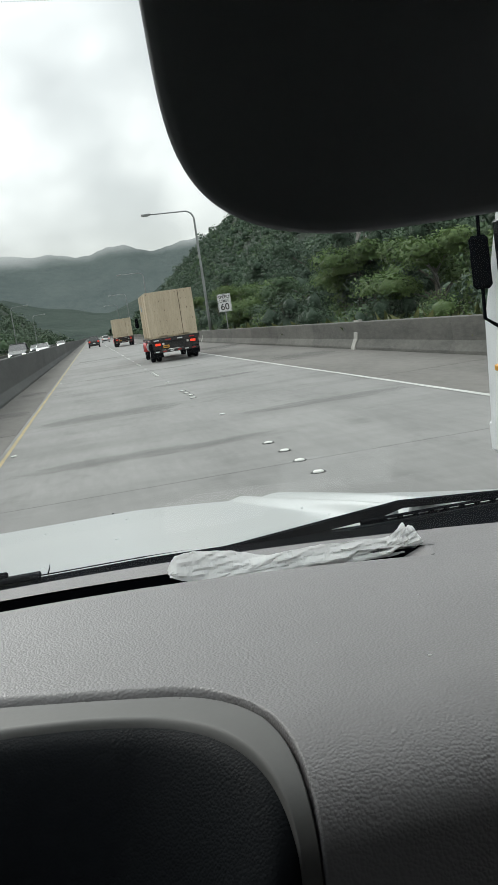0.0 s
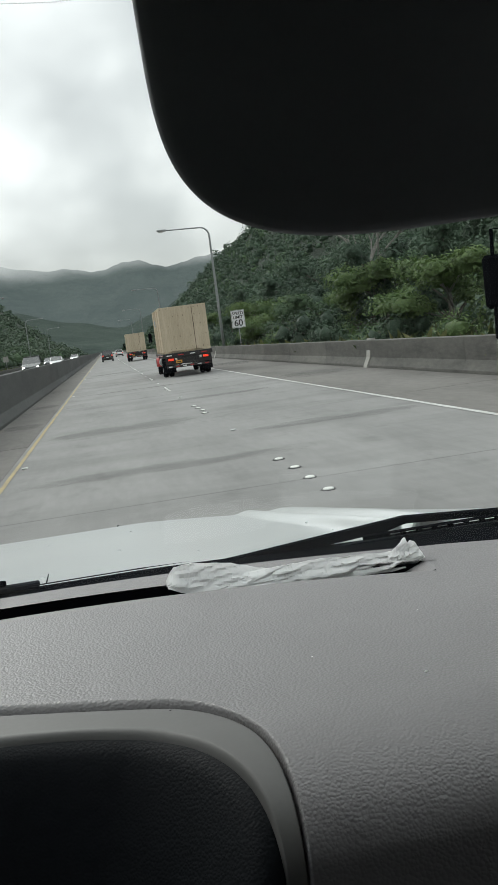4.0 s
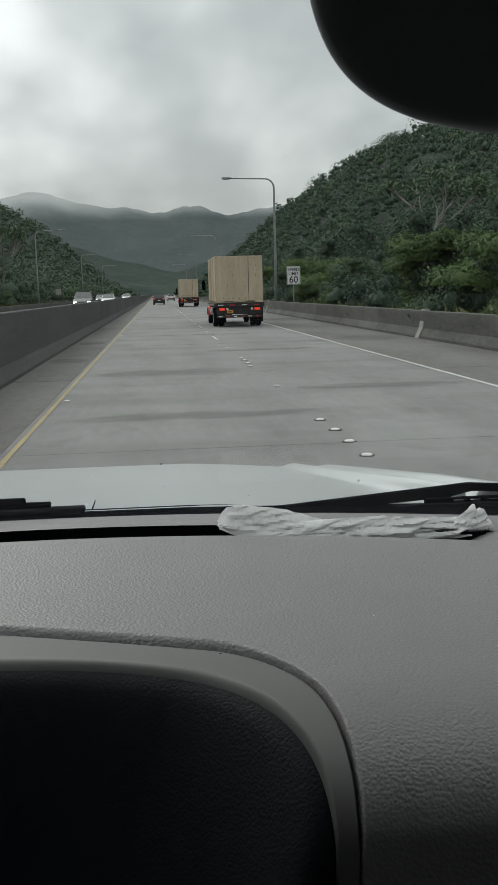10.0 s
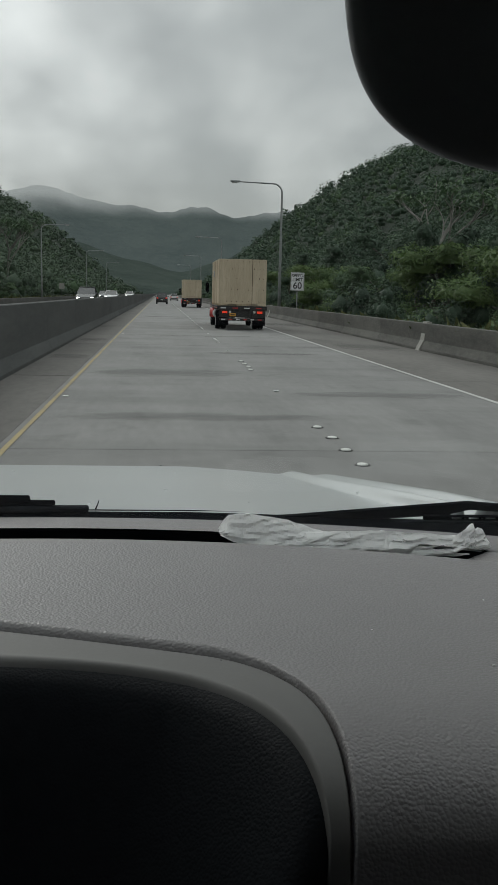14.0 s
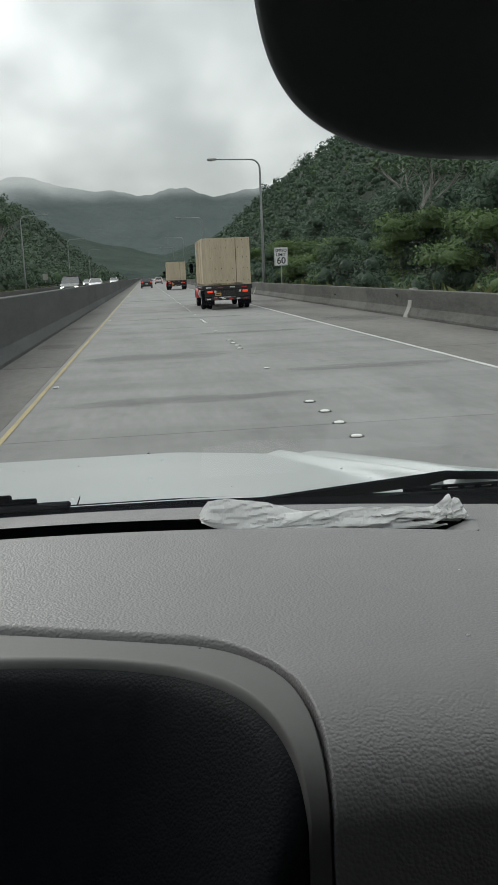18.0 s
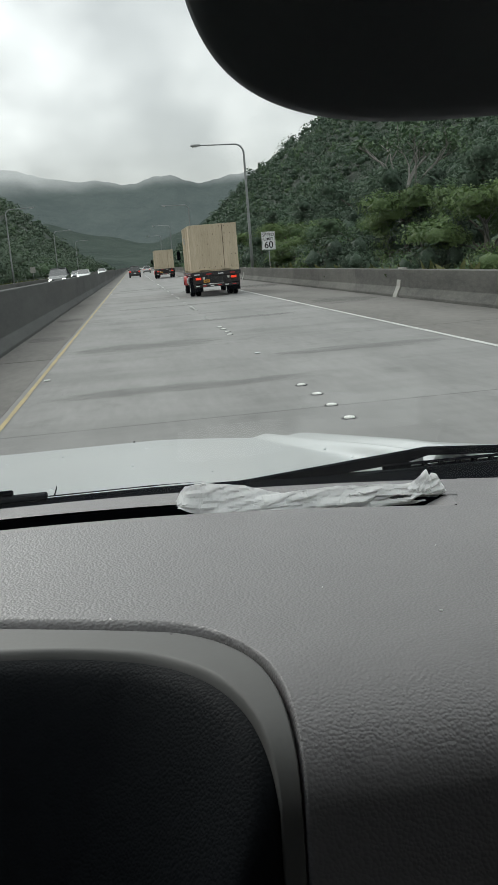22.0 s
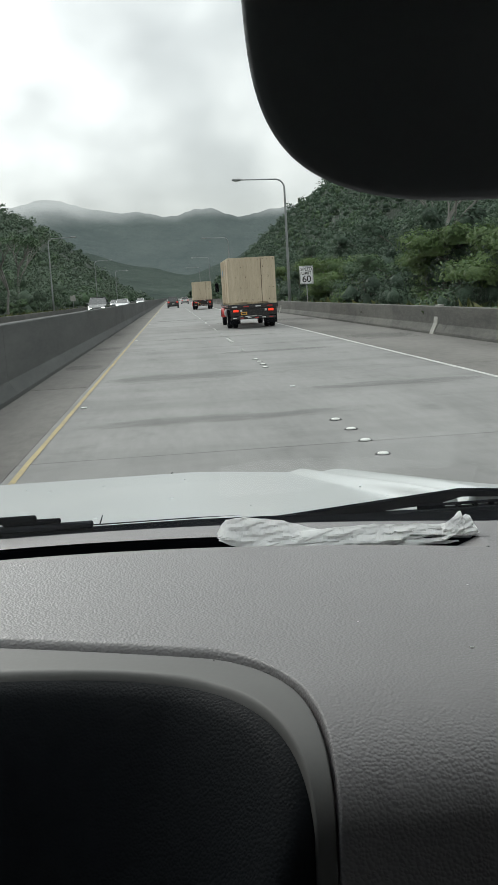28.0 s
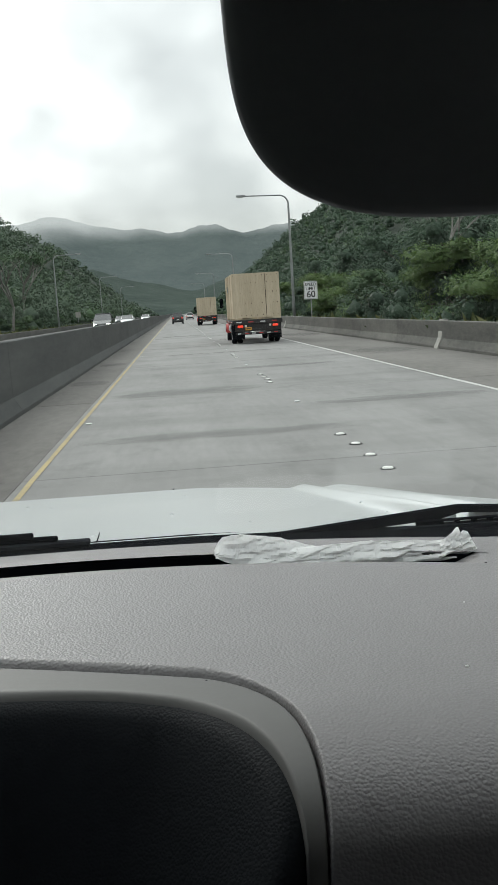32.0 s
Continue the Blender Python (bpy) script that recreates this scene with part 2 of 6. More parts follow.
HEADLINER = material("grey_headliner", (0.085, 0.084, 0.081), (0.115, 0.113, 0.109), scale=10, rough=0.9, fine=300, bump=0.3)
GLASS = window_glass("clear_glass")
WATER = material("rain_water", (0.5, 0.52, 0.53), (0.6, 0.62, 0.62), bump=0, rough=0.12, coat=1.0)
TINTED = window_glass("tinted_side_glass", (0.90, 0.92, 0.94))
CONCRETE = road_surface("worn_concrete_road", (0.147, 0.145, 0.141), (0.252, 0.248, 0.242), 0.10)
SHOULDER = material("stained_concrete_shoulder", (0.082, 0.077, 0.071), (0.158, 0.150, 0.139), scale=0.5, rough=0.88, fine=7, bump=0.4, depth=0.01, stretch=(1, 0.3, 1), each=0.1, space="World", spread=(0.38, 0.68))
ASPHALT = material("asphalt", (0.045, 0.046, 0.047), (0.085, 0.086, 0.085), scale=0.6, rough=0.85, fine=14, bump=0.4, depth=0.01, space="World")
JOINT = material("tarred_joint", (0.022, 0.022, 0.021), (0.045, 0.045, 0.043), scale=2, rough=0.9, fine=30, space="World")
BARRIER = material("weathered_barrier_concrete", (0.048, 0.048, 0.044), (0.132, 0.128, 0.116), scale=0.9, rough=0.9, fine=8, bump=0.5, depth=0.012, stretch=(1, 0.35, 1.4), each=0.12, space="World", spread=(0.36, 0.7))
MEDIAN = material("dark_barrier_concrete", (0.038, 0.041, 0.041), (0.090, 0.093, 0.090), scale=0.8, rough=0.9, fine=8, bump=0.5, depth=0.012, stretch=(1, 0.2, 1.5), each=0.10, space="World", spread=(0.36, 0.7))
STAIN = ragged_film("damp_stain", (0.060, 0.061, 0.059), (0.105, 0.106, 0.102), 0.22)
PALE_CONCRETE = material("pale_concrete", (0.26, 0.25, 0.23), (0.38, 0.37, 0.34), scale=2, rough=0.85, fine=20, space="World")
YELLOW_PAINT = material("worn_yellow_paint", (0.24, 0.21, 0.14), (0.40, 0.315, 0.15), scale=1.2, rough=0.8, fine=16, bump=0.3, space="World", stretch=(1, 0.5, 1), spread=(0.4, 0.6))
WHITE_PAINT = material("worn_white_paint", (0.34, 0.34, 0.32), (0.62, 0.62, 0.60), scale=1.5, rough=0.8, fine=16, bump=0.3, space="World", stretch=(1, 0.5, 1))
CERAMIC = material("white_ceramic_marker", (0.60, 0.60, 0.56), (0.78, 0.78, 0.75), scale=10, rough=0.4, fine=60, bump=0.1)
STEEL = material("galvanised_steel", (0.20, 0.21, 0.21), (0.34, 0.35, 0.35), scale=2, rough=0.5, fine=20, bump=0.1, metal=0.3)
SIGN_WHITE = material("white_sign_sheet", (0.70, 0.71, 0.71), (0.80, 0.80, 0.80), scale=2, rough=0.5, fine=30, bump=0.05)
SIGN_BLACK = material("black_sign_ink", (0.01, 0.01, 0.01), (0.02, 0.02, 0.02), bump=0)
GROUND = material("undergrowth_ground", (0.012, 0.023, 0.014), (0.022, 0.036, 0.021), scale=0.12, rough=0.95, fine=1.2, bump=0.8, depth=0.3, space="World")
GRASS = material("verge_grass", (0.04, 0.06, 0.018), (0.13, 0.14, 0.05), scale=0.3, rough=0.8, fine=3, bump=0, island=0.5, space="World", through_light=0.2)
# dark and mid greens are lightened and slightly blued to carry wet haze
LEAF_DARK = material("dark_leaves", (0.027, 0.052, 0.034), (0.068, 0.114, 0.066), scale=0.06, rough=0.7, fine=0.3, bump=0, island=0.10, space="World", through_light=0.2)
LEAF_MID = material("green_leaves", (0.040, 0.078, 0.040), (0.092, 0.150, 0.066), scale=0.08, rough=0.7, fine=0.4, bump=0, island=0.12, space="World", through_light=0.25)
LEAF_LIGHT = material("light_leaves", (0.056, 0.105, 0.030), (0.128, 0.195, 0.058), scale=0.25, rough=0.65, fine=0.8, bump=0, island=0.25, space="World", through_light=0.25)
# paler, greyer leaves: mist across the valley is put into the colour
LEAF_HAZED = material("hazed_leaves", (0.045, 0.074, 0.050), (0.095, 0.138, 0.086), scale=0.06, rough=0.7, fine=0.3, bump=0, island=0.10, space="World", through_light=0.2)
BARK = material("grey_bark", (0.05, 0.045, 0.038), (0.16, 0.145, 0.125), scale=3, rough=0.9, fine=14, bump=0.6, depth=0.02, stretch=(1, 1, 0.3))
PALE_BARK = material("pale_bark", (0.11, 0.105, 0.095), (0.24, 0.23, 0.21), scale=3, rough=0.9, fine=14, bump=0.5, depth=0.02, stretch=(1, 1, 0.3))
PLY = material("new_plywood", (0.40, 0.325, 0.225), (0.56, 0.475, 0.35), scale=1.3, rough=0.75, fine=9, bump=0.15, stretch=(2.2, 2.2, 0.35), each=0.12)
PLANK = material("pine_plank", (0.35, 0.27, 0.17), (0.58, 0.485, 0.35), scale=1.6, rough=0.75, fine=12, bump=0.2, stretch=(3, 3, 0.3), each=0.4)
NAIL_AND_GAP = material("nail_and_gap_dark", (0.03, 0.02, 0.015), (0.08, 0.05, 0.03), scale=8, rough=0.8, fine=60, bump=0)
RED_PAINT = material("red_cab_paint", (0.42, 0.012, 0.012), (0.52, 0.02, 0.018), scale=2, rough=0.3, fine=20, bump=0.02, coat=0.6)
CHASSIS = material("black_chassis", (0.008, 0.008, 0.009), (0.028, 0.027, 0.026), scale=4, rough=0.65, fine=25, bump=0.2)
ALLOY = material("pale_wheel_steel", (0.40, 0.41, 0.41), (0.60, 0.60, 0.60), scale=8, rough=0.4, fine=40, bump=0.05, metal=0.4)
BRAKE = material("lit_brake_lens", (0.5, 0.01, 0.01), (0.6, 0.02, 0.01), bump=0, rough=0.3, glow=(1.0, 0.08, 0.03), power=0.6)
AMBER_PLATE = material("orange_plate", (0.55, 0.26, 0.03), (0.65, 0.33, 0.05), bump=0, rough=0.5)
RED_TAPE = material("red_reflective_tape", (0.35, 0.02, 0.02), (0.45, 0.03, 0.03), bump=0, rough=0.4)
WHITE_TAPE = material("white_reflective_tape", (0.55, 0.56, 0.56), (0.7, 0.7, 0.7), bump=0, rough=0.4)
BLUE_TAG = material("blue_label_film", (0.03, 0.20, 0.42), (0.06, 0.27, 0.50), bump=0.05, rough=0.5)
DARK_GLASS = material("tinted_glass", (0.010, 0.012, 0.013), (0.02, 0.022, 0.024), bump=0, rough=0.12, coat=0.5)
HEADLIGHT = material("lit_headlamp", (0.8, 0.8, 0.8), (0.9, 0.9, 0.9), bump=0, rough=0.2, glow=(1.0, 0.98, 0.92), power=6.0)
TAIL = material("tail_lens", (0.25, 0.01, 0.01), (0.32, 0.015, 0.012), bump=0, rough=0.3, glow=(1, 0.05, 0.03), power=0.5)
LAMP_LENS = material("lamp_lens", (0.5, 0.5, 0.48), (0.65, 0.65, 0.62), bump=0, rough=0.3)


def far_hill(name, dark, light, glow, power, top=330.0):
    """A backdrop range; the rain haze over it is put in as a bluish glow."""
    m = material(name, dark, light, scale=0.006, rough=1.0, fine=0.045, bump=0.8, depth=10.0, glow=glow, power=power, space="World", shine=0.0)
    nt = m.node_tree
    # low cloud on the tops, painted as a pale glow growing with height
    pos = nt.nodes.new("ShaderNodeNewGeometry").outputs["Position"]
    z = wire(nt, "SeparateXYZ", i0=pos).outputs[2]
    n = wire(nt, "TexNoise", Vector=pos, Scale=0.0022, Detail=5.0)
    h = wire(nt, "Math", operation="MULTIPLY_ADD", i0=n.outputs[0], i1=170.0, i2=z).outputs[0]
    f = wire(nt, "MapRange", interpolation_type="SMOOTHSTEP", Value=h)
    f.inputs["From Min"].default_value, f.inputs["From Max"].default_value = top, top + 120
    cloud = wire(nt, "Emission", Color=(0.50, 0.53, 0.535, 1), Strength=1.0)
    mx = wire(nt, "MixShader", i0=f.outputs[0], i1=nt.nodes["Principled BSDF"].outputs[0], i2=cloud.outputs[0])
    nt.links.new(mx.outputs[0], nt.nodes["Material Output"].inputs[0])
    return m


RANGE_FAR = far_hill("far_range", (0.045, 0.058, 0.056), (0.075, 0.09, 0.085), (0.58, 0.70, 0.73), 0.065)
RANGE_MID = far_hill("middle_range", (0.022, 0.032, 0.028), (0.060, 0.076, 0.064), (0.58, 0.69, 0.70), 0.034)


# ---- mesh helpers ----
def link_mesh(name, bm, mat, parent=None, label="", smooth=False):
    me = bpy.data.meshes.new(name)
    bm.normal_update()
    bm.to_mesh(me)
    bm.free()
    for m in mat if isinstance(mat, (list, tuple)) else [mat]:
        me.materials.append(m)
    if smooth:
        for p in me.polygons:
            p.use_smooth = True
    ob = new(name, me)
    if parent is not None:
        ob.parent = parent
    if label:
        ob["label"] = label
    return ob


def part(name, bm, mat, parent, label="", smooth=False):
    return link_mesh(name, bm, mat, parent, label, smooth)


def raw(name, verts, faces, mat, parent=None, smooth=False):
    me = bpy.data.meshes.new(name)
    me.from_pydata(verts, [], faces)
    me.materials.append(mat)
    if smooth:
        me.polygons.foreach_set("use_smooth", [True] * len(me.polygons))
    me.update()
    ob = new(name, me)
    if parent is not None:
        ob.parent = parent
    return ob


def root(name, x=0, y=0, z=0, label="", category="", group="", kind="", rz=0):
    ob = new(name)
    ob.empty_display_size = 0.2
    ob.matrix_basis = pose(x, y, z, 0, 0, rz)
    return tagged(ob, label, category, group, kind)


def box(bm, x0, x1, y0, y1, z0, z1, bevel=0.0, seg=1):
    """A box between these limits, with rounded edges; joins bm."""
    r = bmesh.ops.create_cube(bm, size=1.0)
    vs = r["verts"]
    bmesh.ops.scale(bm, vec=(x1 - x0, y1 - y0, z1 - z0), verts=vs)
    bmesh.ops.translate(bm, vec=((x0 + x1) / 2, (y0 + y1) / 2, (z0 + z1) / 2), verts=vs)
    if bevel:
        es = list({e for v in vs for e in v.link_edges})
        bmesh.ops.bevel(bm, geom=es, offset=bevel, segments=seg, affect="EDGES", profile=0.5)
    return bm


def boxes(*limits, bevel=0.0, seg=1):
    bm = bmesh.new()
    for l in limits:
        box(bm, *l, bevel=bevel, seg=seg)
    return bm


def tube(bm, pts, radii, sides=10, cap=True):
    """A round bar along points; joins bm."""
    rings = []
    pts = [Vector(p) for p in pts]
    side = None
    for k, p in enumerate(pts):
        d = (pts[min(k + 1, len(pts) - 1)] - pts[max(k - 1, 0)]).normalized()
        if side is None:
            side = d.orthogonal().normalized()
        side = (side - d * side.dot(d)).normalized()
        up = d.cross(side)
        r = radii[k] if isinstance(radii, (list, tuple)) else radii
        rings.append([bm.verts.new(p + side * (r * math.cos(a)) + up * (r * math.sin(a))) for a in [2 * math.pi * j / sides for j in range(sides)]])
    for a, b in zip(rings, rings[1:]):
        for j in range(sides):
            bm.faces.new((a[j], a[(j + 1) % sides], b[(j + 1) % sides], b[j]))
    if cap:
        bm.faces.new(rings[0][::-1])
        bm.faces.new(rings[-1])
    return bm


def lathe(bm, prof, axis="x", sides=28, at=(0, 0, 0)):
    """Turns (along, radius) pairs round an axis; joins bm."""
    rings = []
    for s, r in prof:
        ring = []
        for j in range(sides):
            a = 2 * math.pi * j / sides
            c, d = r * math.cos(a), r * math.sin(a)
            p = {"x": (s, c, d), "y": (d, s, c), "z": (c, d, s)}[axis]
            ring.append(bm.verts.new(Vector(p) + Vector(at)))
        rings.append(ring)
    for a, b in zip(rings, rings[1:]):
        for j in range(sides):
            bm.faces.new((a[j], a[(j + 1) % sides], b[(j + 1) % sides], b[j]))
    bm.faces.new(rings[0][::-1])
    bm.faces.new(rings[-1])
    return bm


def sheet(name, f, us, vs, mat, parent=None, smooth=True, label="", flip=False):
    """A surface through f(u, v)."""
    verts = [f(u, v) for v in vs for u in us]
    n = len(us)
    faces = [(j * n + i, j * n + i + 1, (j + 1) * n + i + 1, (j + 1) * n + i) for j in range(len(vs) - 1) for i in range(n - 1)]
    if flip:
        faces = [q[::-1] for q in faces]
    ob = raw(name, verts, faces, mat, parent, smooth)
    if label:
        ob["label"] = label
    return ob


def spaced(a, b, n):
    return [a + (b - a) * k / (n - 1) for k in range(n)]


def leaves(centres, normals, sizes, rng, flat=0.35, long=1.7):
    """Pointed leaf clumps at the centres, turned roughly along the normals: vertices and faces."""
    n = len(centres)
    nrm = normals + rng.normal(0, flat, (n, 3))
    nrm /= np.linalg.norm(nrm, axis=1)[:, None] + 1e-9
    t = np.cross(nrm, rng.normal(0, 1, (n, 3)))
    t /= np.linalg.norm(t, axis=1)[:, None] + 1e-9
    b = np.cross(nrm, t)
    s = sizes[:, None]
    tip = t * s * long * 0.5
    wide = b * s * 0.5
    lift = nrm * s * 0.16
    v = np.stack([centres - tip, centres - wide * 0.9 + lift, centres + tip - lift, centres + wide * 0.9 + lift], 1).reshape(-1, 3)
    f = np.arange(4 * n).reshape(n, 4)
    soft = normals / (np.linalg.norm(normals, axis=1)[:, None] + 1e-9) * 0.82 + nrm * 0.18
    soft /= np.linalg.norm(soft, axis=1)[:, None] + 1e-9
    return v, f, np.repeat(soft, 4, 0)


def cores(centres, radii, squash=1.0):
    """Shaded insides of leaf lobes: small rounded domes, with their normals."""
    k, m = 7, 4
    th = np.linspace(0.25, 2.2, m)
    ph = 2 * np.pi * np.arange(k) / k
    d = np.stack([np.outer(np.sin(th), np.cos(ph)), np.outer(np.sin(th), np.sin(ph)), np.outer(np.cos(th), np.ones(k))], 2).reshape(-1, 3)
    f0 = np.array([(j * k + i, (j + 1) * k + i, (j + 1) * k + (i + 1) % k, j * k + (i + 1) % k) for j in range(m - 1) for i in range(k)] + [(0, 1, 3, 5)])
    n = len(centres)
    lump = 1 + 0.28 * np.sin(centres.sum(1)[:, None] * 3.1 + d[None, :, 0] * 5 + d[None, :, 2] * 4) * np.cos(d[None, :, 1] * 5)
    v = (centres[:, None, :] + d[None] * (radii[:, None] * lump)[:, :, None] * np.array([1, 1, squash])).reshape(-1, 3)
    f = (f0[None] + (np.arange(n) * len(d))[:, None, None]).reshape(-1, 4)
    return v, f, np.tile(d, (n, 1))


def joined(a, b):
    return np.concatenate([a[0], b[0]]), np.concatenate([a[1], b[1] + len(a[0])]), np.concatenate([a[2], b[2]])


def cloud_mesh(name, v, f, soft, mat, parent=None):
    me = bpy.data.meshes.new(name)
    me.vertices.add(len(v))
    me.vertices.foreach_set("co", np.ascontiguousarray(v, np.float32).ravel())
    me.loops.add(f.size)
    me.loops.foreach_set("vertex_index", np.ascontiguousarray(f, np.int32).ravel())
    me.polygons.add(len(f))
    me.polygons.foreach_set("loop_start", np.arange(0, f.size, 4, dtype=np.int32))
    me.polygons.foreach_set("loop_total", np.full(len(f), 4, np.int32))
    me.polygons.foreach_set("use_smooth", np.ones(len(f), bool))
    me.update(calc_edges=True)
    me.normals_split_custom_set_from_vertices(soft.astype(np.float32))
    me.materials.append(mat)
    ob = new(name, me)
    if parent is not None:
        ob.parent = parent
    return ob


# ---- the ground, the road and its barriers ----
LINE_LEFT, LINE_MID, LINE_RIGHT = -1.68, 2.10, 5.70
WALL_LEFT, WALL_RIGHT = -3.05, 8.75
ROAD_END = 900.0


def smooth01(a):
    a = min(max(a, 0.0), 1.0)
    return a * a * (3 - 2 * a)


def land(x, y):
    """Height of the land: a steep wooded ridge beside the road, a lower slope across it."""
    rough = noise.fractal(Vector((x * 0.011, y * 0.011, 0.3)), 1.0, 2.0, 4)
    gully = noise.noise(Vector((x * 0.004, y * 0.013, 2.0)))
    if x > 9.5:
        k = smooth01((x - 15) / 105.0)
        start = 0.30 + 0.70 * smooth01((y - 60) / 380.0)
        h = -0.3 + k * start * (66 + 8 * rough + 7 * gully)
        if x > 120:
            h += 12 * rough * min((x - 120) / 150.0, 1)
    elif x < -15.5:
        k = smooth01((-15.5 - x) / 85.0)
        h = -0.4 + k * (50 + 9 * rough + 7 * gully) * (0.45 + 0.55 * smooth01(y / 260.0))
    else:
        h = -0.5
    fade = 1 - smooth01((y - 700) / 500.0)
    return h * (0.25 + 0.75 * fade) if h > 0 else h


def axis(*runs):
    out = []
    for a, b, n in runs:
        out += [a + (b - a) * k / n for k in range(n)]
    return out + [runs[-1][1]]


gx = axis((-4000, -500, 5), (-500, -120, 8), (-120, -15, 24), (-15, 9, 3), (9, 140, 32), (140, 500, 12), (500, 4000, 5))
gy = axis((-600, -40, 6), (-40, 300, 60), (300, 900, 50), (900, 1600, 12), (1600, 5000, 5))
ground = sheet("ground", lambda x, y: (x, y, land(x, y)), gx, gy, GROUND)
tagged(ground, "dark green undergrowth-covered land rising to both sides", "ground", kind="structure")

road = link_mesh("road", boxes((WALL_LEFT - 0.1, WALL_RIGHT + 0.1, -60, ROAD_END, -0.4, -0.02)), JOINT)
tagged(road, "worn grey concrete motorway carriageway with dark tarred joints", "road", kind="structure")
far_road = link_mesh("road", boxes((-14.6, WALL_LEFT - 0.4, -60, ROAD_END, -0.4, 0.35)), ASPHALT)
tagged(far_road, "grey carriageway for oncoming traffic beyond the median wall", "road", kind="structure")


def slab_mesh(width, length, mat, name):
    bm = bmesh.new()
    box(bm, -width / 2, width / 2, 0, length, -0.12, 0.0, bevel=0.005)
    me = bpy.data.meshes.new(name)
    bm.to_mesh(me)
    bm.free()
    me.materials.append(mat)
    return me


def lay_slabs():
    """Concrete slabs, lane by lane, with tarred gaps."""
    rng = random.Random(5)
    y = -8.0
    cols = ((WALL_LEFT, LINE_LEFT - 0.12, SHOULDER), (LINE_LEFT - 0.118, LINE_RIGHT + 0.1, CONCRETE), (LINE_RIGHT + 0.102, WALL_RIGHT, SHOULDER))
    lengths = (9.1, 6.3, 12.2)
    meshes = {}
    while y < 420:
        n = lengths[0] if y < 5 else rng.choice(lengths)
        gap = rng.choice((0.03, 0.05, 0.07, 0.16))
        for c, (a, b, mat) in enumerate(cols):
            key = (c, n)
            if key not in meshes:
                meshes[key] = slab_mesh(b - a, n, mat, "slab")
            ob = new("slab", meshes[key])
            ob.parent = road
            ob.matrix_basis = pose((a + b) / 2, y, rng.uniform(-0.003, 0.003))
        y += n + gap
    ob = link_mesh("far_slabs", boxes((WALL_LEFT, WALL_RIGHT, y, ROAD_END, -0.12, 0.0)), CONCRETE, road)
    tagged(ob, kind="stuff")


def strip(name, x, half, y0, y1, mat, label, wob=0.012):
    """A painted line with slightly uneven edges."""
    ys = axis((y0, 60, 110), (60, y1, 60))
    f = lambda u, v: (x + u * half + wob * noise.noise(Vector((u * 3.1, v * 0.8, x))), v, 0.008)
    ob = sheet(name, f, [-1, 0, 1], ys, mat, None, False, flip=False)
    return tagged(ob, label, "road marking", kind="structure")


strip("edge_line", LINE_LEFT, 0.034, -10, ROAD_END, YELLOW_PAINT, "worn yellow painted edge line on concrete road")
strip("edge_line", LINE_RIGHT, 0.05, -10, ROAD_END, WHITE_PAINT, "solid white painted edge line on concrete road")


def lane_markers():
    """Round ceramic buttons in fours, with a square reflector between the fours."""
    bm = bmesh.new()
    lathe(bm, [(0.0, 0.060), (0.008, 0.059), (0.017, 0.050), (0.022, 0.030), (0.023, 0.004)], "z", 14)
    dot = part("lane_marker", bm, CERAMIC, None, smooth=True)
    tagged(dot, "round white ceramic lane marker on concrete", "road marker", "lane markers")
    bm = bmesh.new()
    lathe(bm, [(-0.002, 0.086), (0.003, 0.084), (0.004, 0.070)], "z", 14)
    part("adhesive", bm, JOINT, dot, "dark adhesive ring")
    bm = bmesh.new()
    box(bm, -0.05, 0.05, -0.05, 0.05, 0, 0.018, bevel=0.012)
    ref = part("lane_reflector", bm, WHITE_TAPE, None)
    tagged(ref, "square white lane reflector on concrete", "road marker", "lane reflectors")
    rng = random.Random(3)
    first = True
    for k in range(13):
        y = 9.4 + 12.2 * k
        for j in range(4):
            m = pose(LINE_MID + rng.uniform(-0.025, 0.025), y + 0.92 * j, 0.004, 0, 0, rng.uniform(0, 90))
            if first:
                dot.matrix_basis = m
                first = False
            else:
                copy_thing(dot, m)
        m = pose(LINE_MID, y + 7.4, 0.004)
        if k == 0:
            ref.matrix_basis = m
        else:
            copy_thing(ref, m)
    bm = bmesh.new()
    box(bm, -0.05, 0.05, -0.05, 0.05, 0, 0.018, bevel=0.012)
    amber = part("edge_reflector", bm, CERAMIC, None)
    tagged(amber, "small pale reflector beside the yellow edge line", "road marker", "edge reflectors")
    amber.matrix_basis = pose(LINE_LEFT + 0.14, 15.5, 0.004)
    for k in range(1, 6):
        copy_thing(amber, pose(LINE_LEFT + 0.14, 15.5 + 24.4 * k, 0.004))


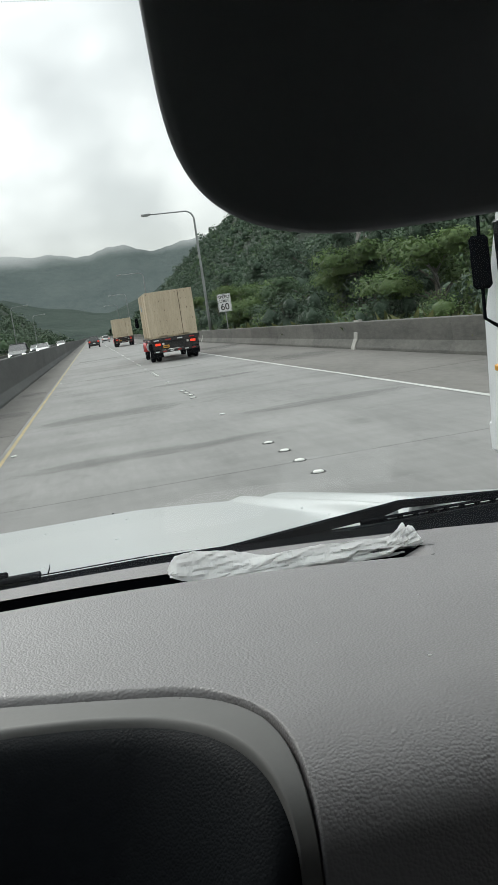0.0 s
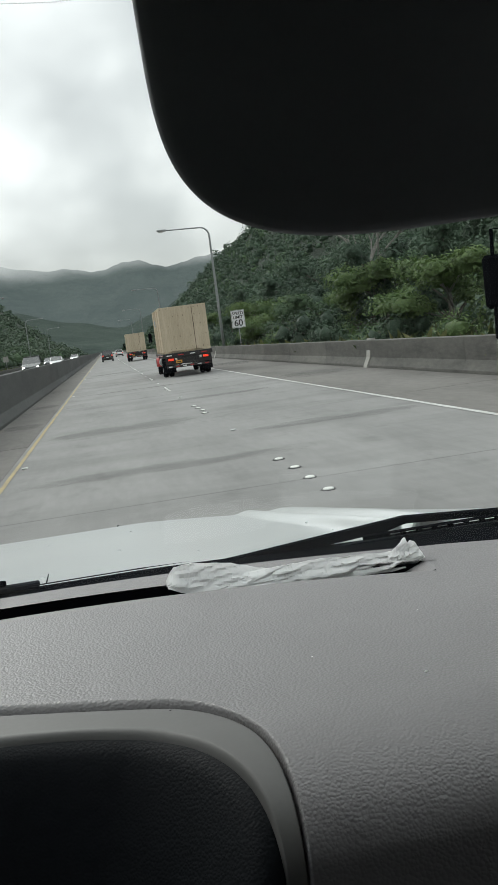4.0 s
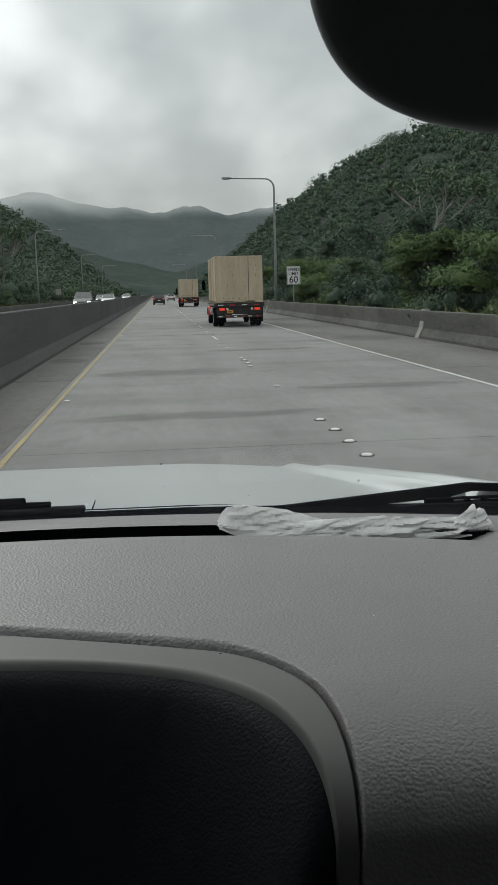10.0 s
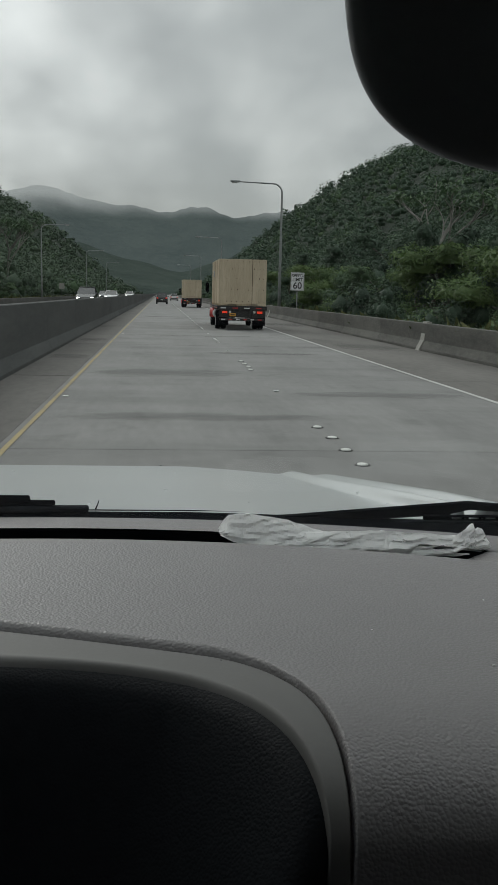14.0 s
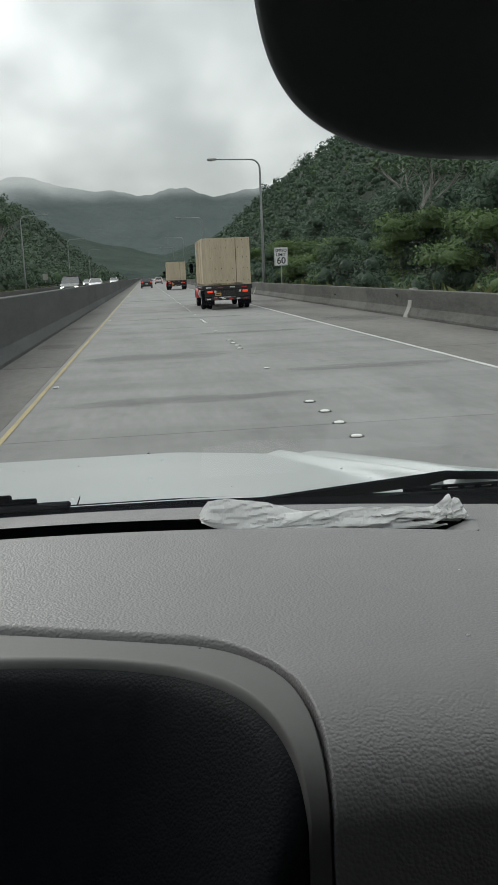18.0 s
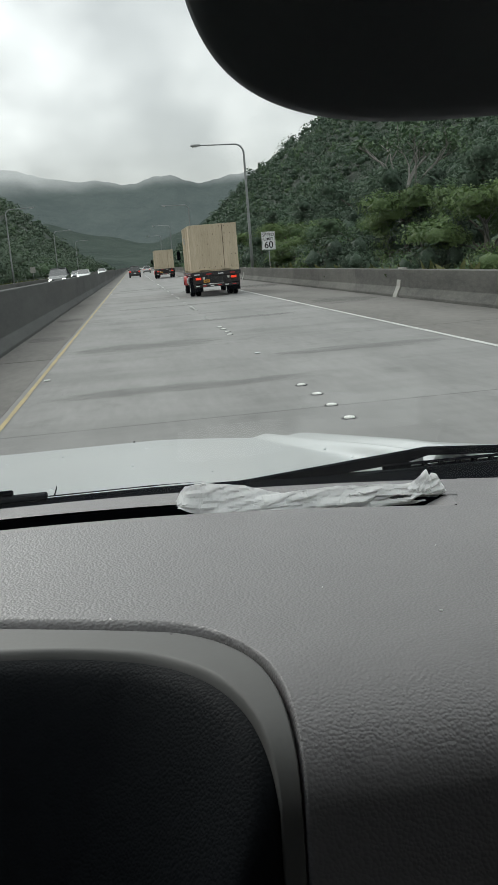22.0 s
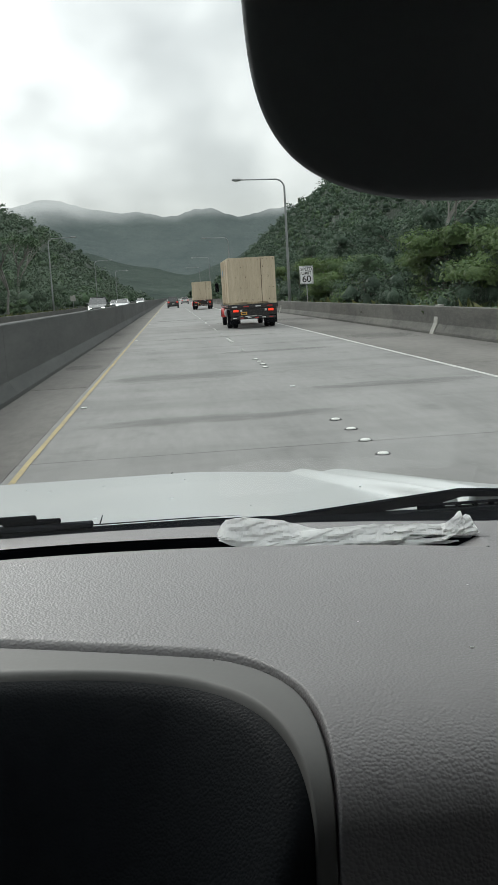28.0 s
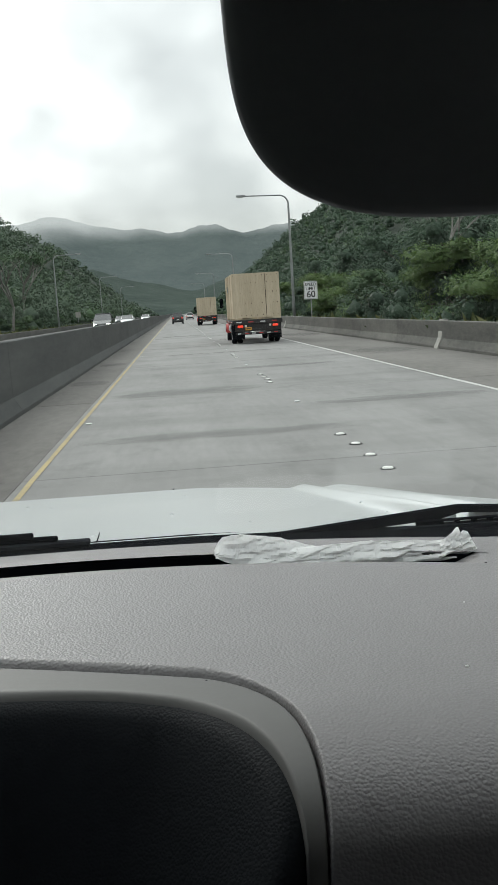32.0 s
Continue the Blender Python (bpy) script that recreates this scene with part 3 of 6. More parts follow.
def road_stains():
    """Damp and patched places with ragged outlines."""
    rng = random.Random(14)
    for x0, x1, y0, y1 in ((-1.6, 2.6, 12.6, 13.6), (-1.6, 1.9, 19.4, 21.4), (2.2, 5.6, 15.8, 16.9), (1.0, 4.8, 27.0, 28.3), (-2.95, -1.85, 24.0, 26.4), (-2.9, -1.85, 33.0, 35.6), (-1.2, 5.2, 38.4, 39.3), (6.0, 8.4, 30.0, 35.0), (2.4, 5.2, 55.0, 58.0), (-1.4, 2.0, 68.0, 71.0), (6.2, 8.5, 52.0, 60.0)):
        n = 44
        cx, cy, hx, hy = (x0 + x1) / 2, (y0 + y1) / 2, (x1 - x0) / 2, (y1 - y0) / 2
        vs = []
        for k in range(n):
            a = 2 * math.pi * k / n
            c, s = math.cos(a), math.sin(a)
            q = (abs(c) ** 5 + abs(s) ** 5) ** -0.2 * (1 + 0.16 * noise.fractal(Vector((c * 2.2, s * 2.2, cx + cy)), 1.0, 2.0, 4))
            vs.append((cx + hx * q * c, cy + hy * q * s, 0.0065))
        ob = raw("road_stain", vs, [tuple(range(n))], STAIN)
        tagged(ob, "dark damp ragged stain on the concrete road", "road stain", kind="structure")


road_stains()


def barrier_mesh(length, height, base, top, mat, name):
    """One cast length of a safety-shaped wall, its foot flared to +x."""
    prof = [(0, 0), (base, 0), (base, 0.08), (base * 0.55, 0.33), (top + 0.02, height - 0.02), (top, height), (0, height)]
    bm = bmesh.new()
    a = [bm.verts.new((x, 0.006, z)) for x, z in prof]
    b = [bm.verts.new((x, length - 0.006, z)) for x, z in prof]
    n = len(prof)
    for k in range(n):
        bm.faces.new((a[k], b[k], b[(k + 1) % n], a[(k + 1) % n]))
    bm.faces.new(a)
    bm.faces.new(b[::-1])
    bmesh.ops.recalc_face_normals(bm, faces=bm.faces)
    me = bpy.data.meshes.new(name)
    bm.to_mesh(me)
    bm.free()
    me.materials.append(mat)
    return me


def line_barriers():
    for name, label, x, flip, height, base, mat, step, group in (
            ("median_wall", "tall dark concrete median wall with flared foot", WALL_LEFT, False, 1.40, 0.34, MEDIAN, 9.0, 1),
            ("roadside_wall", "weathered grey-brown concrete roadside wall with stains", WALL_RIGHT, True, 0.92, 0.30, BARRIER, 7.5, 2),
            ("far_wall", "grey concrete wall on the far side of the oncoming carriageway", -14.9, False, 0.85, 0.3, BARRIER, 9.0, 3)):
        holder = root(name, 0, 0, 0, label, "barrier", kind="structure")
        me = barrier_mesh(step, height, base, 0.16, mat, "wall_length")
        far = barrier_mesh(ROAD_END - 40 * step, height, base, 0.16, mat, "wall_length")
        for k in range(-2, 41):
            ob = new("wall_length", far if k == 40 else me)
            ob.parent = holder
            m = pose(x - (0.3 if not flip else -0.3), k * step, 0, 0, 0, 0)
            if flip:
                m = m @ Matrix.Diagonal((-1, 1, 1, 1))
            ob.matrix_basis = m
        if group == 2:
            # pale end posts where two runs of wall meet
            for y in (31.0, 76.0):
                bm = bmesh.new()
                vs = [(0.36, 0), (0.33, 0.08), (0.2, 0.35), (0.12, 0.97), (-0.05, 0.97), (-0.05, 0)]
                a = [bm.verts.new((x + 0.3 - q[0], y, q[1])) for q in vs]
                b = [bm.verts.new((x + 0.3 - q[0], y + 0.45, q[1])) for q in vs]
                for k in range(6):
                    bm.faces.new((a[k], a[(k + 1) % 6], b[(k + 1) % 6], b[k]))
                bm.faces.new(a[::-1])
                bm.faces.new(b)
                bmesh.ops.recalc_face_normals(bm, faces=bm.faces)
                part("end_post", bm, PALE_CONCRETE, holder, "pale concrete end post")


line_barriers()


# ---- distance ----
def ridge(name, y, depth, heights, mat, label, seed):
    """A range of hills across the valley; heights: (x over y, height over y)."""
    xs = axis((-1.3, -0.3, 40), (-0.3, 0.3, 220), (0.3, 1.3, 40))

    def crest(a):
        for (a0, h0), (a1, h1) in zip(heights, heights[1:]):
            if a0 <= a <= a1:
                k = (a - a0) / (a1 - a0)
                k = k * k * (3 - 2 * k) * 0.6 + k * 0.4
                return h0 + (h1 - h0) * k
        return heights[-1][1]

    def f(a, v):
        h = crest(a - 0.021) * y
        h *= 1 + 0.045 * noise.fractal(Vector((a * 30, seed, 0)), 0.8, 2.1, 6)
        fold = noise.fractal(Vector((a * 15, v * 1.6, seed)), 1.0, 2.0, 4)
        return (a * y * (1 + 0.1 * v), y - depth * (1 - v) + 90 * fold * (1 - v), EYE + h * v ** 1.15 - 3 * (1 - v))

    ob = sheet(name, f, xs, spaced(0, 1, 14), mat)
    return tagged(ob, label, "mountains", kind="structure")


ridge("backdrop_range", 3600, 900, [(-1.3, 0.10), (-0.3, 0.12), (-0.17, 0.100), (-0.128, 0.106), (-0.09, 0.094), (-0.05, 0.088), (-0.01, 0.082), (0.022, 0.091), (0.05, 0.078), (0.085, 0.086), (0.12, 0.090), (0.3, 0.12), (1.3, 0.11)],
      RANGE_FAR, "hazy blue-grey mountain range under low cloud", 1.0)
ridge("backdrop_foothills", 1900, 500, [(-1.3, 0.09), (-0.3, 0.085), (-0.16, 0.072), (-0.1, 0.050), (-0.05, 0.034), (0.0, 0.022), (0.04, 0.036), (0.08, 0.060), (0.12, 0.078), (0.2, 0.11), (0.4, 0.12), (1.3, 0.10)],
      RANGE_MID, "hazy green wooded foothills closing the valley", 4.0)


# ---- the car that carries the camera ----
# Heights here are over the eye's middle height.
own_car = root("car", 0, 0, 0, "silver-white car with grey and black cabin, standing in the lane", "car")
own_car.matrix_basis = HEADING
dashboard = root("dashboard", 0, 0, EYE, "grey pebbled vinyl dashboard with black instrument hood", "dashboard")
dashboard.matrix_basis = HEADING @ pose(0, 0, EYE)


def easing(x, a, b, c):
    """a + b x + c x squared up to 0.45, then flattening out towards the pillar."""
    if x < 0.45:
        return a + b * x + c * x * x
    return a + b * 0.45 + c * 0.2025 + (b + 0.9 * c) * 0.25 * (1 - math.exp(-(x - 0.45) / 0.25))


def glass_foot(x):
    return easing(x, 0.900, -0.10, -0.40)


def pad_edge(x):
    return easing(x, 0.832, -0.13, -0.50)


def pad_height(y):
    d = max(0.515 - y, 0.0)
    q = min(d / 0.1, 0.985)
    return -0.222 - 0.05 * (1 - math.sqrt(1 - q * q)) - 3.6 * max(d - 0.0985, 0.0)


def bezier(a, b, c, d, t):
    s = 1 - t
    return tuple(s ** 3 * p + 3 * s * s * t * q + 3 * s * t * t * r + t ** 3 * w for p, q, r, w in zip(a, b, c, d))


def hood_outer(u):
    """Outer line of the instrument hood's rim, u 0..3: along the top, round the corner, towards the seat."""
    if u < 1:
        d = 0.62 * (1 - u)
        return (-d, 0.565 + 0.3713 * d - 0.186 * d * d)
    if u < 2:
        return bezier((0.0, 0.565), (0.038, 0.5509), (0.0714, 0.5044), (0.0650, 0.4227), u - 1)
    w = u - 2
    return (0.0650 - 0.003 * w - 0.002 * w * w, 0.4227 - 0.028 * w)


def hood_inner(u):
    if u < 1:
        d = 0.60 * (1 - u)
        return (-0.02 - d, 0.532 + 0.027 * (1 - math.exp(-d / 0.055)) + 0.03 * d)
    if u < 2:
        return bezier((-0.02, 0.532), (0.006, 0.5219), (0.0517, 0.4803), (0.0535, 0.4185), u - 1)
    return (0.0535 - 0.004 * (u - 2), 0.4185 - 0.026 * (u - 2))


RIM = [hood_outer(u) for u in spaced(0, 3, 121)]


def rim_side(x, y):
    """Distance from the rim's outer line; minus inside it."""
    best, inside = 9.0, False
    for (x0, y0), (x1, y1) in zip(RIM, RIM[1:]):
        dx, dy = x1 - x0, y1 - y0
        k = min(max(((x - x0) * dx + (y - y0) * dy) / (dx * dx + dy * dy), 0), 1)
        px, py = x - x0 - k * dx, y - y0 - k * dy
        d = px * px + py * py
        if d < best:
            best, inside = d, dx * py - dy * px < 0
    return -math.sqrt(best) if inside else math.sqrt(best)


def pad_surface(x, v):
    y = pad_edge(x) + (0.20 - pad_edge(x)) * v
    z = pad_height(y)
    if v < 0.02:
        z -= 0.004 * (1 - v / 0.02) ** 2
    if -0.75 < x < 0.16 and y < 0.76:
        d = rim_side(x, y)
        if d > 0:
            # a crease, narrower along the side
            top = smooth01((0.052 - x) / 0.05)
            z -= 0.0130 * max(1 - d / (0.0028 + 0.0085 * top), 0) ** (1.3 + 0.7 * top)
        else:
            z -= 0.0130 + 0.05 * min(-d / 0.02, 1) + 1.5 * max(-d - 0.02, 0)
    return (x, y, z)


px = axis((-0.61, -0.35, 6), (-0.35, -0.06, 60), (-0.06, 0.085, 150), (0.085, 0.40, 40), (0.40, 1.31, 12))
sheet("pad", pad_surface, px, axis((0, 0.025, 6), (0.025, 0.30, 14), (0.30, 0.64, 180), (0.64, 0.76, 70), (0.76, 1, 14)), DASH, dashboard, flip=True)


def slot_wall(x, v):
    y = pad_edge(x)
    return (x, y + 0.001 + (0.003 if v else 0), -0.226 - 0.03 * v)


sheet("pad_lip", slot_wall, spaced(-0.61, 0.252, 60), [0, 1], DASH_SMOOTH, dashboard)


def rim_band(u, v):
    """A rounded band from the outer to the inner line, a little proud."""
    (x0, y0), (x1, y1) = hood_outer(u), hood_inner(u)
    k = -0.02 + 1.02 * v
    x, y = x0 + (x1 - x0) * k, y0 + (y1 - y0) * k
    lift = -0.0050 + 0.0035 * math.sin(min(v / 0.10, 1) * math.pi / 2) + 0.0010 * math.sin(min(v / 0.6, 1) * math.pi / 2) - 0.0050 * max((v - 0.84) / 0.16, 0) ** 2.0
    if v == 0:
        lift = -0.014
    return (x, y, pad_height(y) + lift - 0.001)


us = axis((0, 1, 40), (1, 2, 50), (2, 3, 20))
sheet("instrument_hood_rim", rim_band, us, axis((0, 0.12, 6), (0.12, 0.8, 8), (0.8, 1, 12)), DASH_SMOOTH, dashboard, label="smooth grey rim of the instrument hood", flip=True)


def hood_face(u, v):
    """The black padded face falling away inside the rim."""
    x1, y1 = hood_inner(u)
    cx, cy = -0.30, 0.16
    x, y = x1 + (cx - x1) * v, y1 + (cy - y1) * v
    run = math.hypot(x - x1, y - y1)
    drop = 0.0058 + 1.9 * run * run / (run + 0.025)
    return (x, y, pad_height(y1) - 0.0005 - drop)


sheet("instrument_hood", hood_face, us, axis((0, 0.15, 12), (0.15, 1, 24)), BLACK_VINYL, dashboard, label="black grained vinyl instrument hood face", flip=True)

SLOT_END = 0.238
sheet("vent_slot", lambda x, v: (x, pad_edge(x) + 0.002 + 0.03 * v, -0.242 - 0.05 * math.sin(v * math.pi)), spaced(-0.61, SLOT_END, 50), spaced(0, 1, 7), BLACK_PLASTIC, dashboard, label="black defroster slot", flip=False)


def rear_strip(x, v):
    y0 = pad_edge(x) + 0.026
    y1 = glass_foot(x) + 0.01
    y = y0 + (y1 - y0) * max(v, 0)
    z = -0.2215 - 0.002 * v
    if v < 0:
        z -= 0.03
    return (x, y, z)


sheet("slot_wall", lambda x, v: (x, pad_edge(x) + 0.0262, -0.2235 - 0.04 * v), spaced(-0.61, 0.25, 60), [1, 0], BLACK_PLASTIC, dashboard)
sheet("rear_strip", rear_strip, spaced(-0.61, 1.31, 90), [0, 0.2, 0.5, 1], DASH, dashboard, label="grey strip at the foot of the windscreen")
sheet("slot_end", lambda x, v: (x, pad_edge(x) + 0.028 * v, -0.22185 - 0.030 * max(0, (0.256 - x) / 0.050) ** 1.2), spaced(0.205, 0.275, 24), spaced(-0.15, 1, 5), DASH, dashboard)


def pad_end(u, v):
    """Where the slot has ended the pad runs on, flush, to the foot of the glass."""
    run = (glass_foot(u) + 0.024 - pad_edge(u)) * v
    x = u + 0.30 * run * (1.31 - u) / 1.06
    return (x, pad_edge(x) - 0.014 + (glass_foot(x) + 0.024 - pad_edge(x)) * v, -0.22195 + 0.0012 * math.sin(math.pi * v) - 0.0012 * v * v)


sheet("pad_end", pad_end, axis((0.252, 0.27, 6), (0.27, 1.31, 50)), spaced(0, 1, 12), DASH, dashboard)


# the bonnet, with its raised middle
def bonnet_z(x, y):
    k = (y - 0.965) / 0.985
    fall = 0.058 * x + 0.086 * x * x if x > 0 else 0.0
    z = -0.2285 - 0.1345 * k - fall * (0.35 + 0.65 * k)
    # step up to the raised middle panel
    edge = 0.190 + (1.95 - y) * 0.079
    s = (x - edge) / (0.312 - edge)
    amp = 1.0 + 1.3 * min(max(1.95 - y, 0), 0.8)
    z += amp * (0.0090 * smooth01(s / 0.30) - 0.0085 * smooth01((s - 0.34) / 0.10) + 0.0105 * smooth01((s - 0.46) / 0.46) - 0.0110 * smooth01((s - 1.0) / 1.3) - 0.0035 * math.exp(-((s - 0.40) / 0.035) ** 2))
    over = y - 1.95
    if over > 0:
        z -= 1.6 * over * over + 0.25 * over
    return z


bonnet = sheet("bonnet", lambda x, y: (x, y, EYE + bonnet_z(x, y) - (0.030 if y < 0.963 else 0.0)), axis((-0.66, 0.15, 34), (0.15, 0.36, 170), (0.36, 1.36, 50)), [0.958, 0.9635] + axis((0.965, 1.9, 50), (1.9, 2.35, 30)), CAR_PAINT, own_car, label="glossy silver-white bonnet with raised ribs")
# scuttle between the glass and the bonnet
sheet("scuttle", lambda x, v: (x, glass_foot(x) + 0.004 + v * (0.975 - glass_foot(x)), EYE - 0.2235 - (0.0065 + 0.03 * max(x, 0)) * v), spaced(-0.61, 1.31, 80), [0, 0.1, 0.3, 0.6, 0.88, 1], BLACK_PLASTIC, own_car, label="black plastic scuttle panel")

def droplets():
    """A few rain beads left on the bonnet."""
    rng = random.Random(17)
    bm = bmesh.new()
    for k in range(15):
        x, y = rng.uniform(-0.35, 0.28), rng.uniform(1.0, 1.85)
        r = rng.uniform(0.0014, 0.0034)
        z = EYE + bonnet_z(x, y)
        lathe(bm, [(-0.0006, r), (r * 0.25, r * 0.95), (r * 0.5, r * 0.6), (r * 0.58, r * 0.1)], "z", 10, (x, y, z))
    ob = part("rain_beads", bm, WATER, own_car, "clear rain beads on the bonnet", smooth=True)
    tagged(ob, kind="stuff")


droplets()


def specks():
    """A rubber stop at the bonnet's far edge, a crumb on the pad and a dark one on the hood's rim."""
    bm = bmesh.new()
    lathe(bm, [(-0.002, 0.0022), (0.002, 0.0021), (0.0032, 0.0013), (0.0035, 0.0003)], "z", 10, (-0.052, 1.955, EYE + bonnet_z(-0.052, 1.955)))
    part("bonnet_stop", bm, RUBBER, own_car, "small black rubber stop")
    for name, mat, x, y, z, r in (("crumb", TISSUE, 0.1714, 0.538, pad_height(0.538), 0.0009), ("crumb", RUBBER, 0.0085, 0.5555, pad_height(0.5555) - 0.003, 0.0009), ("crumb", TISSUE, 0.11, 0.60, pad_height(0.60), 0.0005), ("crumb", TISSUE, 0.205, 0.66, pad_height(0.66), 0.0005)):
        bm = bmesh.new()
        bmesh.ops.create_icosphere(bm, subdivisions=1, radius=r)
        for v in bm.verts:
            v.co = Vector((v.co.x * 1.6 + x, v.co.y + y, v.co.z * 0.8 + z + r * 0.5))
        part(name, bm, mat, dashboard, "small loose crumb")


specks()

# windscreen and cabin shell; unseen closed rear and side panels keep out light
def screen(x, v):
    y = glass_foot(x) + 0.006 - 0.37 * v - 0.03 * v * (1 - v)
    return (x, y, EYE - 0.224 + 0.425 * v)


pane = sheet("windscreen", screen, spaced(-0.62, 1.32, 50), spaced(0, 1.16, 14), GLASS, own_car, label="clear windscreen")
pane.visible_shadow = False
for name, f, us2, vs2, mat in (
        ("roof_lining", lambda x, v: (x, (glass_foot(x) - 0.40) * (1 - v) - 1.42 * v, EYE + 0.264 + 0.03 * math.sin(v * 2.5)), spaced(-0.63, 1.33, 12), spaced(0, 1, 8), HEADLINER),
        ("roof", lambda x, v: (x, (glass_foot(x) - 0.39) * (1 - v) - 1.50 * v, EYE + 0.285 + 0.03 * math.sin(v * 2.5) - 0.06 * smooth01((abs(x - 0.35) - 0.80) / 0.22)), spaced(-0.67, 1.37, 30), spaced(0, 1, 10), CAR_PAINT),
        ("rear_panel", lambda x, v: (x, -1.42, EYE - 1.1 + 1.36 * v), spaced(-0.63, 1.33, 6), spaced(0, 1, 5), HEADLINER),
        ("floor_panel", lambda x, y: (x, y, EYE - 1.1), spaced(-0.63, 1.33, 6), spaced(-1.42, 0.9, 6), HEADLINER)):
    sheet(name, f, us2, vs2, mat, own_car)
# unseen doors: the blank rear part darkens the cabin, the window lights the mirror
for x in (-0.62, 1.32):
    part("door", boxes((x - 0.03, x + 0.03, -1.42, 0.80, EYE - 1.1, EYE - 0.15), (x - 0.03, x + 0.03, -1.42, 0.5, EYE + 0.21, EYE + 0.28), (x - 0.03, x + 0.03, -1.42, -0.25, EYE - 0.3, EYE + 0.28), (x - 0.03, x + 0.03, 0.50, 0.58, EYE - 0.3, EYE + 0.28), bevel=0.01), HEADLINER, own_car)
    bm = bmesh.new()
    tube(bm, [(x, glass_foot(x) - 0.02, EYE - 0.25), (x, glass_foot(x) - 0.22, EYE - 0.02), (x, glass_foot(x) - 0.46, EYE + 0.26)], 0.04, 8)
    part("screen_pillar", bm, HEADLINER, own_car)
    side = part("side_window", boxes((x - 0.004, x + 0.004, -0.26, 0.54, EYE - 0.16, EYE + 0.22)), TINTED, own_car, "tinted side window")
part("front_panel", boxes((-0.62, 1.32, 0.93, 0.97, EYE - 1.1, EYE - 0.262)), BLACK_PLASTIC, own_car)
for x in (-0.57, 1.27):
    for y in (1.45, -0.95):
        bm = bmesh.new()
        lathe(bm, [(-0.11, 0.26), (-0.11, 0.36), (-0.08, 0.38), (0.08, 0.38), (0.11, 0.36), (0.11, 0.26)], "x", 24, (x, y, 0.38))
        part("wheel", bm, RUBBER, own_car, smooth=False)
def body_shell(u, v):
    """The painted sides, nose and tail: a rounded plan, up to the bonnet's edge or the belt line."""
    x0, x1, y0, y1, r = -0.67, 1.37, -1.50, 2.36, 0.14
    x, y = SHELL[u]
    top = EYE + bonnet_z(min(max(x, -0.66), 1.36), min(y, 2.33)) - 0.004 if y > 0.97 else EYE - 0.27
    bulge = 0.03 * math.sin(v * math.pi) * (1 if v < 1 else 0)
    cx, cy = (x0 + x1) / 2, (y0 + y1) / 2
    return (x + math.copysign(bulge, x - cx) * (abs(x - cx) > 0.85), y + math.copysign(bulge, y - cy) * (abs(y - cy) > 1.8), 0.30 + (top - 0.30) * v)


def rounded_plan(x0, x1, y0, y1, r):
    out = []
    for cx, cy, a0 in ((x1 - r, y1 - r, 0), (x0 + r, y1 - r, 90), (x0 + r, y0 + r, 180), (x1 - r, y0 + r, 270)):
        out += [(cx + r * math.cos(radians(a0 + 15 * k)), cy + r * math.sin(radians(a0 + 15 * k))) for k in range(7)]
    full = []
    for (xa, ya), (xb, yb) in zip(out, out[1:] + out[:1]):
        n = max(1, int(math.hypot(xb - xa, yb - ya) / 0.15))
        full += [(xa + (xb - xa) * k / n, ya + (yb - ya) * k / n) for k in range(n)]
    return full + [full[0]]


SHELL = rounded_plan(-0.67, 1.37, -1.50, 2.36, 0.14)
sheet("body_shell", body_shell, range(len(SHELL)), spaced(0, 1, 9), CAR_PAINT, own_car, label="silver-white painted body sides")
part("rear_window", boxes((-0.52, 1.22, -1.452, -1.438, EYE - 0.24, EYE + 0.20), bevel=0.005), DARK_GLASS, own_car)
for x in (-0.45, 1.15):
    part("headlight", boxes((x - 0.14, x + 0.14, 2.34, 2.42, 0.62, 0.76), bevel=0.03), LAMP_LENS, own_car)
    part("tail_light", boxes((x - 0.1, x + 0.1, -1.56, -1.49, 0.9, 1.25), bevel=0.02), TAIL, own_car)

# a faint reflection on the glass, painted as a pale translucent film
def reflection_film():
    m = bpy.data.materials.new("painted_reflection")
    m.use_nodes = True
    nt = m.node_tree
    nt.nodes.remove(nt.nodes["Principled BSDF"])
    co = nt.nodes.new("ShaderNodeTexCoord").outputs["Object"]
    n = wire(nt, "TexNoise", Vector=co, Scale=38.0, Detail=4.0)
    g = wire(nt, "SeparateXYZ", i0=nt.nodes.new("ShaderNodeTexCoord").outputs["Generated"])
    ends = []
    for k in (0, 2):
        back = wire(nt, "Math", operation="SUBTRACT", i0=1.0, i1=g.outputs[k]).outputs[0]
        both = wire(nt, "Math", operation="MULTIPLY", i0=back, i1=g.outputs[k]).outputs[0]
        e = wire(nt, "MapRange", interpolation_type="SMOOTHSTEP", Value=both)
        e.inputs["From Max"].default_value = 0.10
        ends.append(e.outputs[0])
    fade = wire(nt, "Math", operation="MULTIPLY", i0=ends[0], i1=ends[1]).outputs[0]
    f = wire(nt, "Math", operation="MULTIPLY", i0=n.outputs[0], i1=wire(nt, "Math", operation="MULTIPLY", i0=fade, i1=0.085).outputs[0]).outputs[0]
    mx = wire(nt, "MixShader", i0=f, i1=wire(nt, "BsdfTransparent").outputs[0], i2=wire(nt, "BsdfTranslucent", Color=(0.8, 0.82, 0.82, 1)).outputs[0])
    nt.links.new(mx.outputs[0], nt.nodes["Material Output"].inputs[0])

    def f2(x, v):
        w = 0.010 * noise.noise(Vector((x * 30, v * 20, 1.0)))
        p = screen(x, v + w)
        return (p[0], p[1] - 0.003, p[2] - 0.002)

    ob = sheet("glass_reflection", f2, spaced(0.128, 0.236, 16), spaced(0.158, 0.250, 10), m, own_car, label="faint pale reflection painted on the windscreen")
    ob.visible_shadow = False


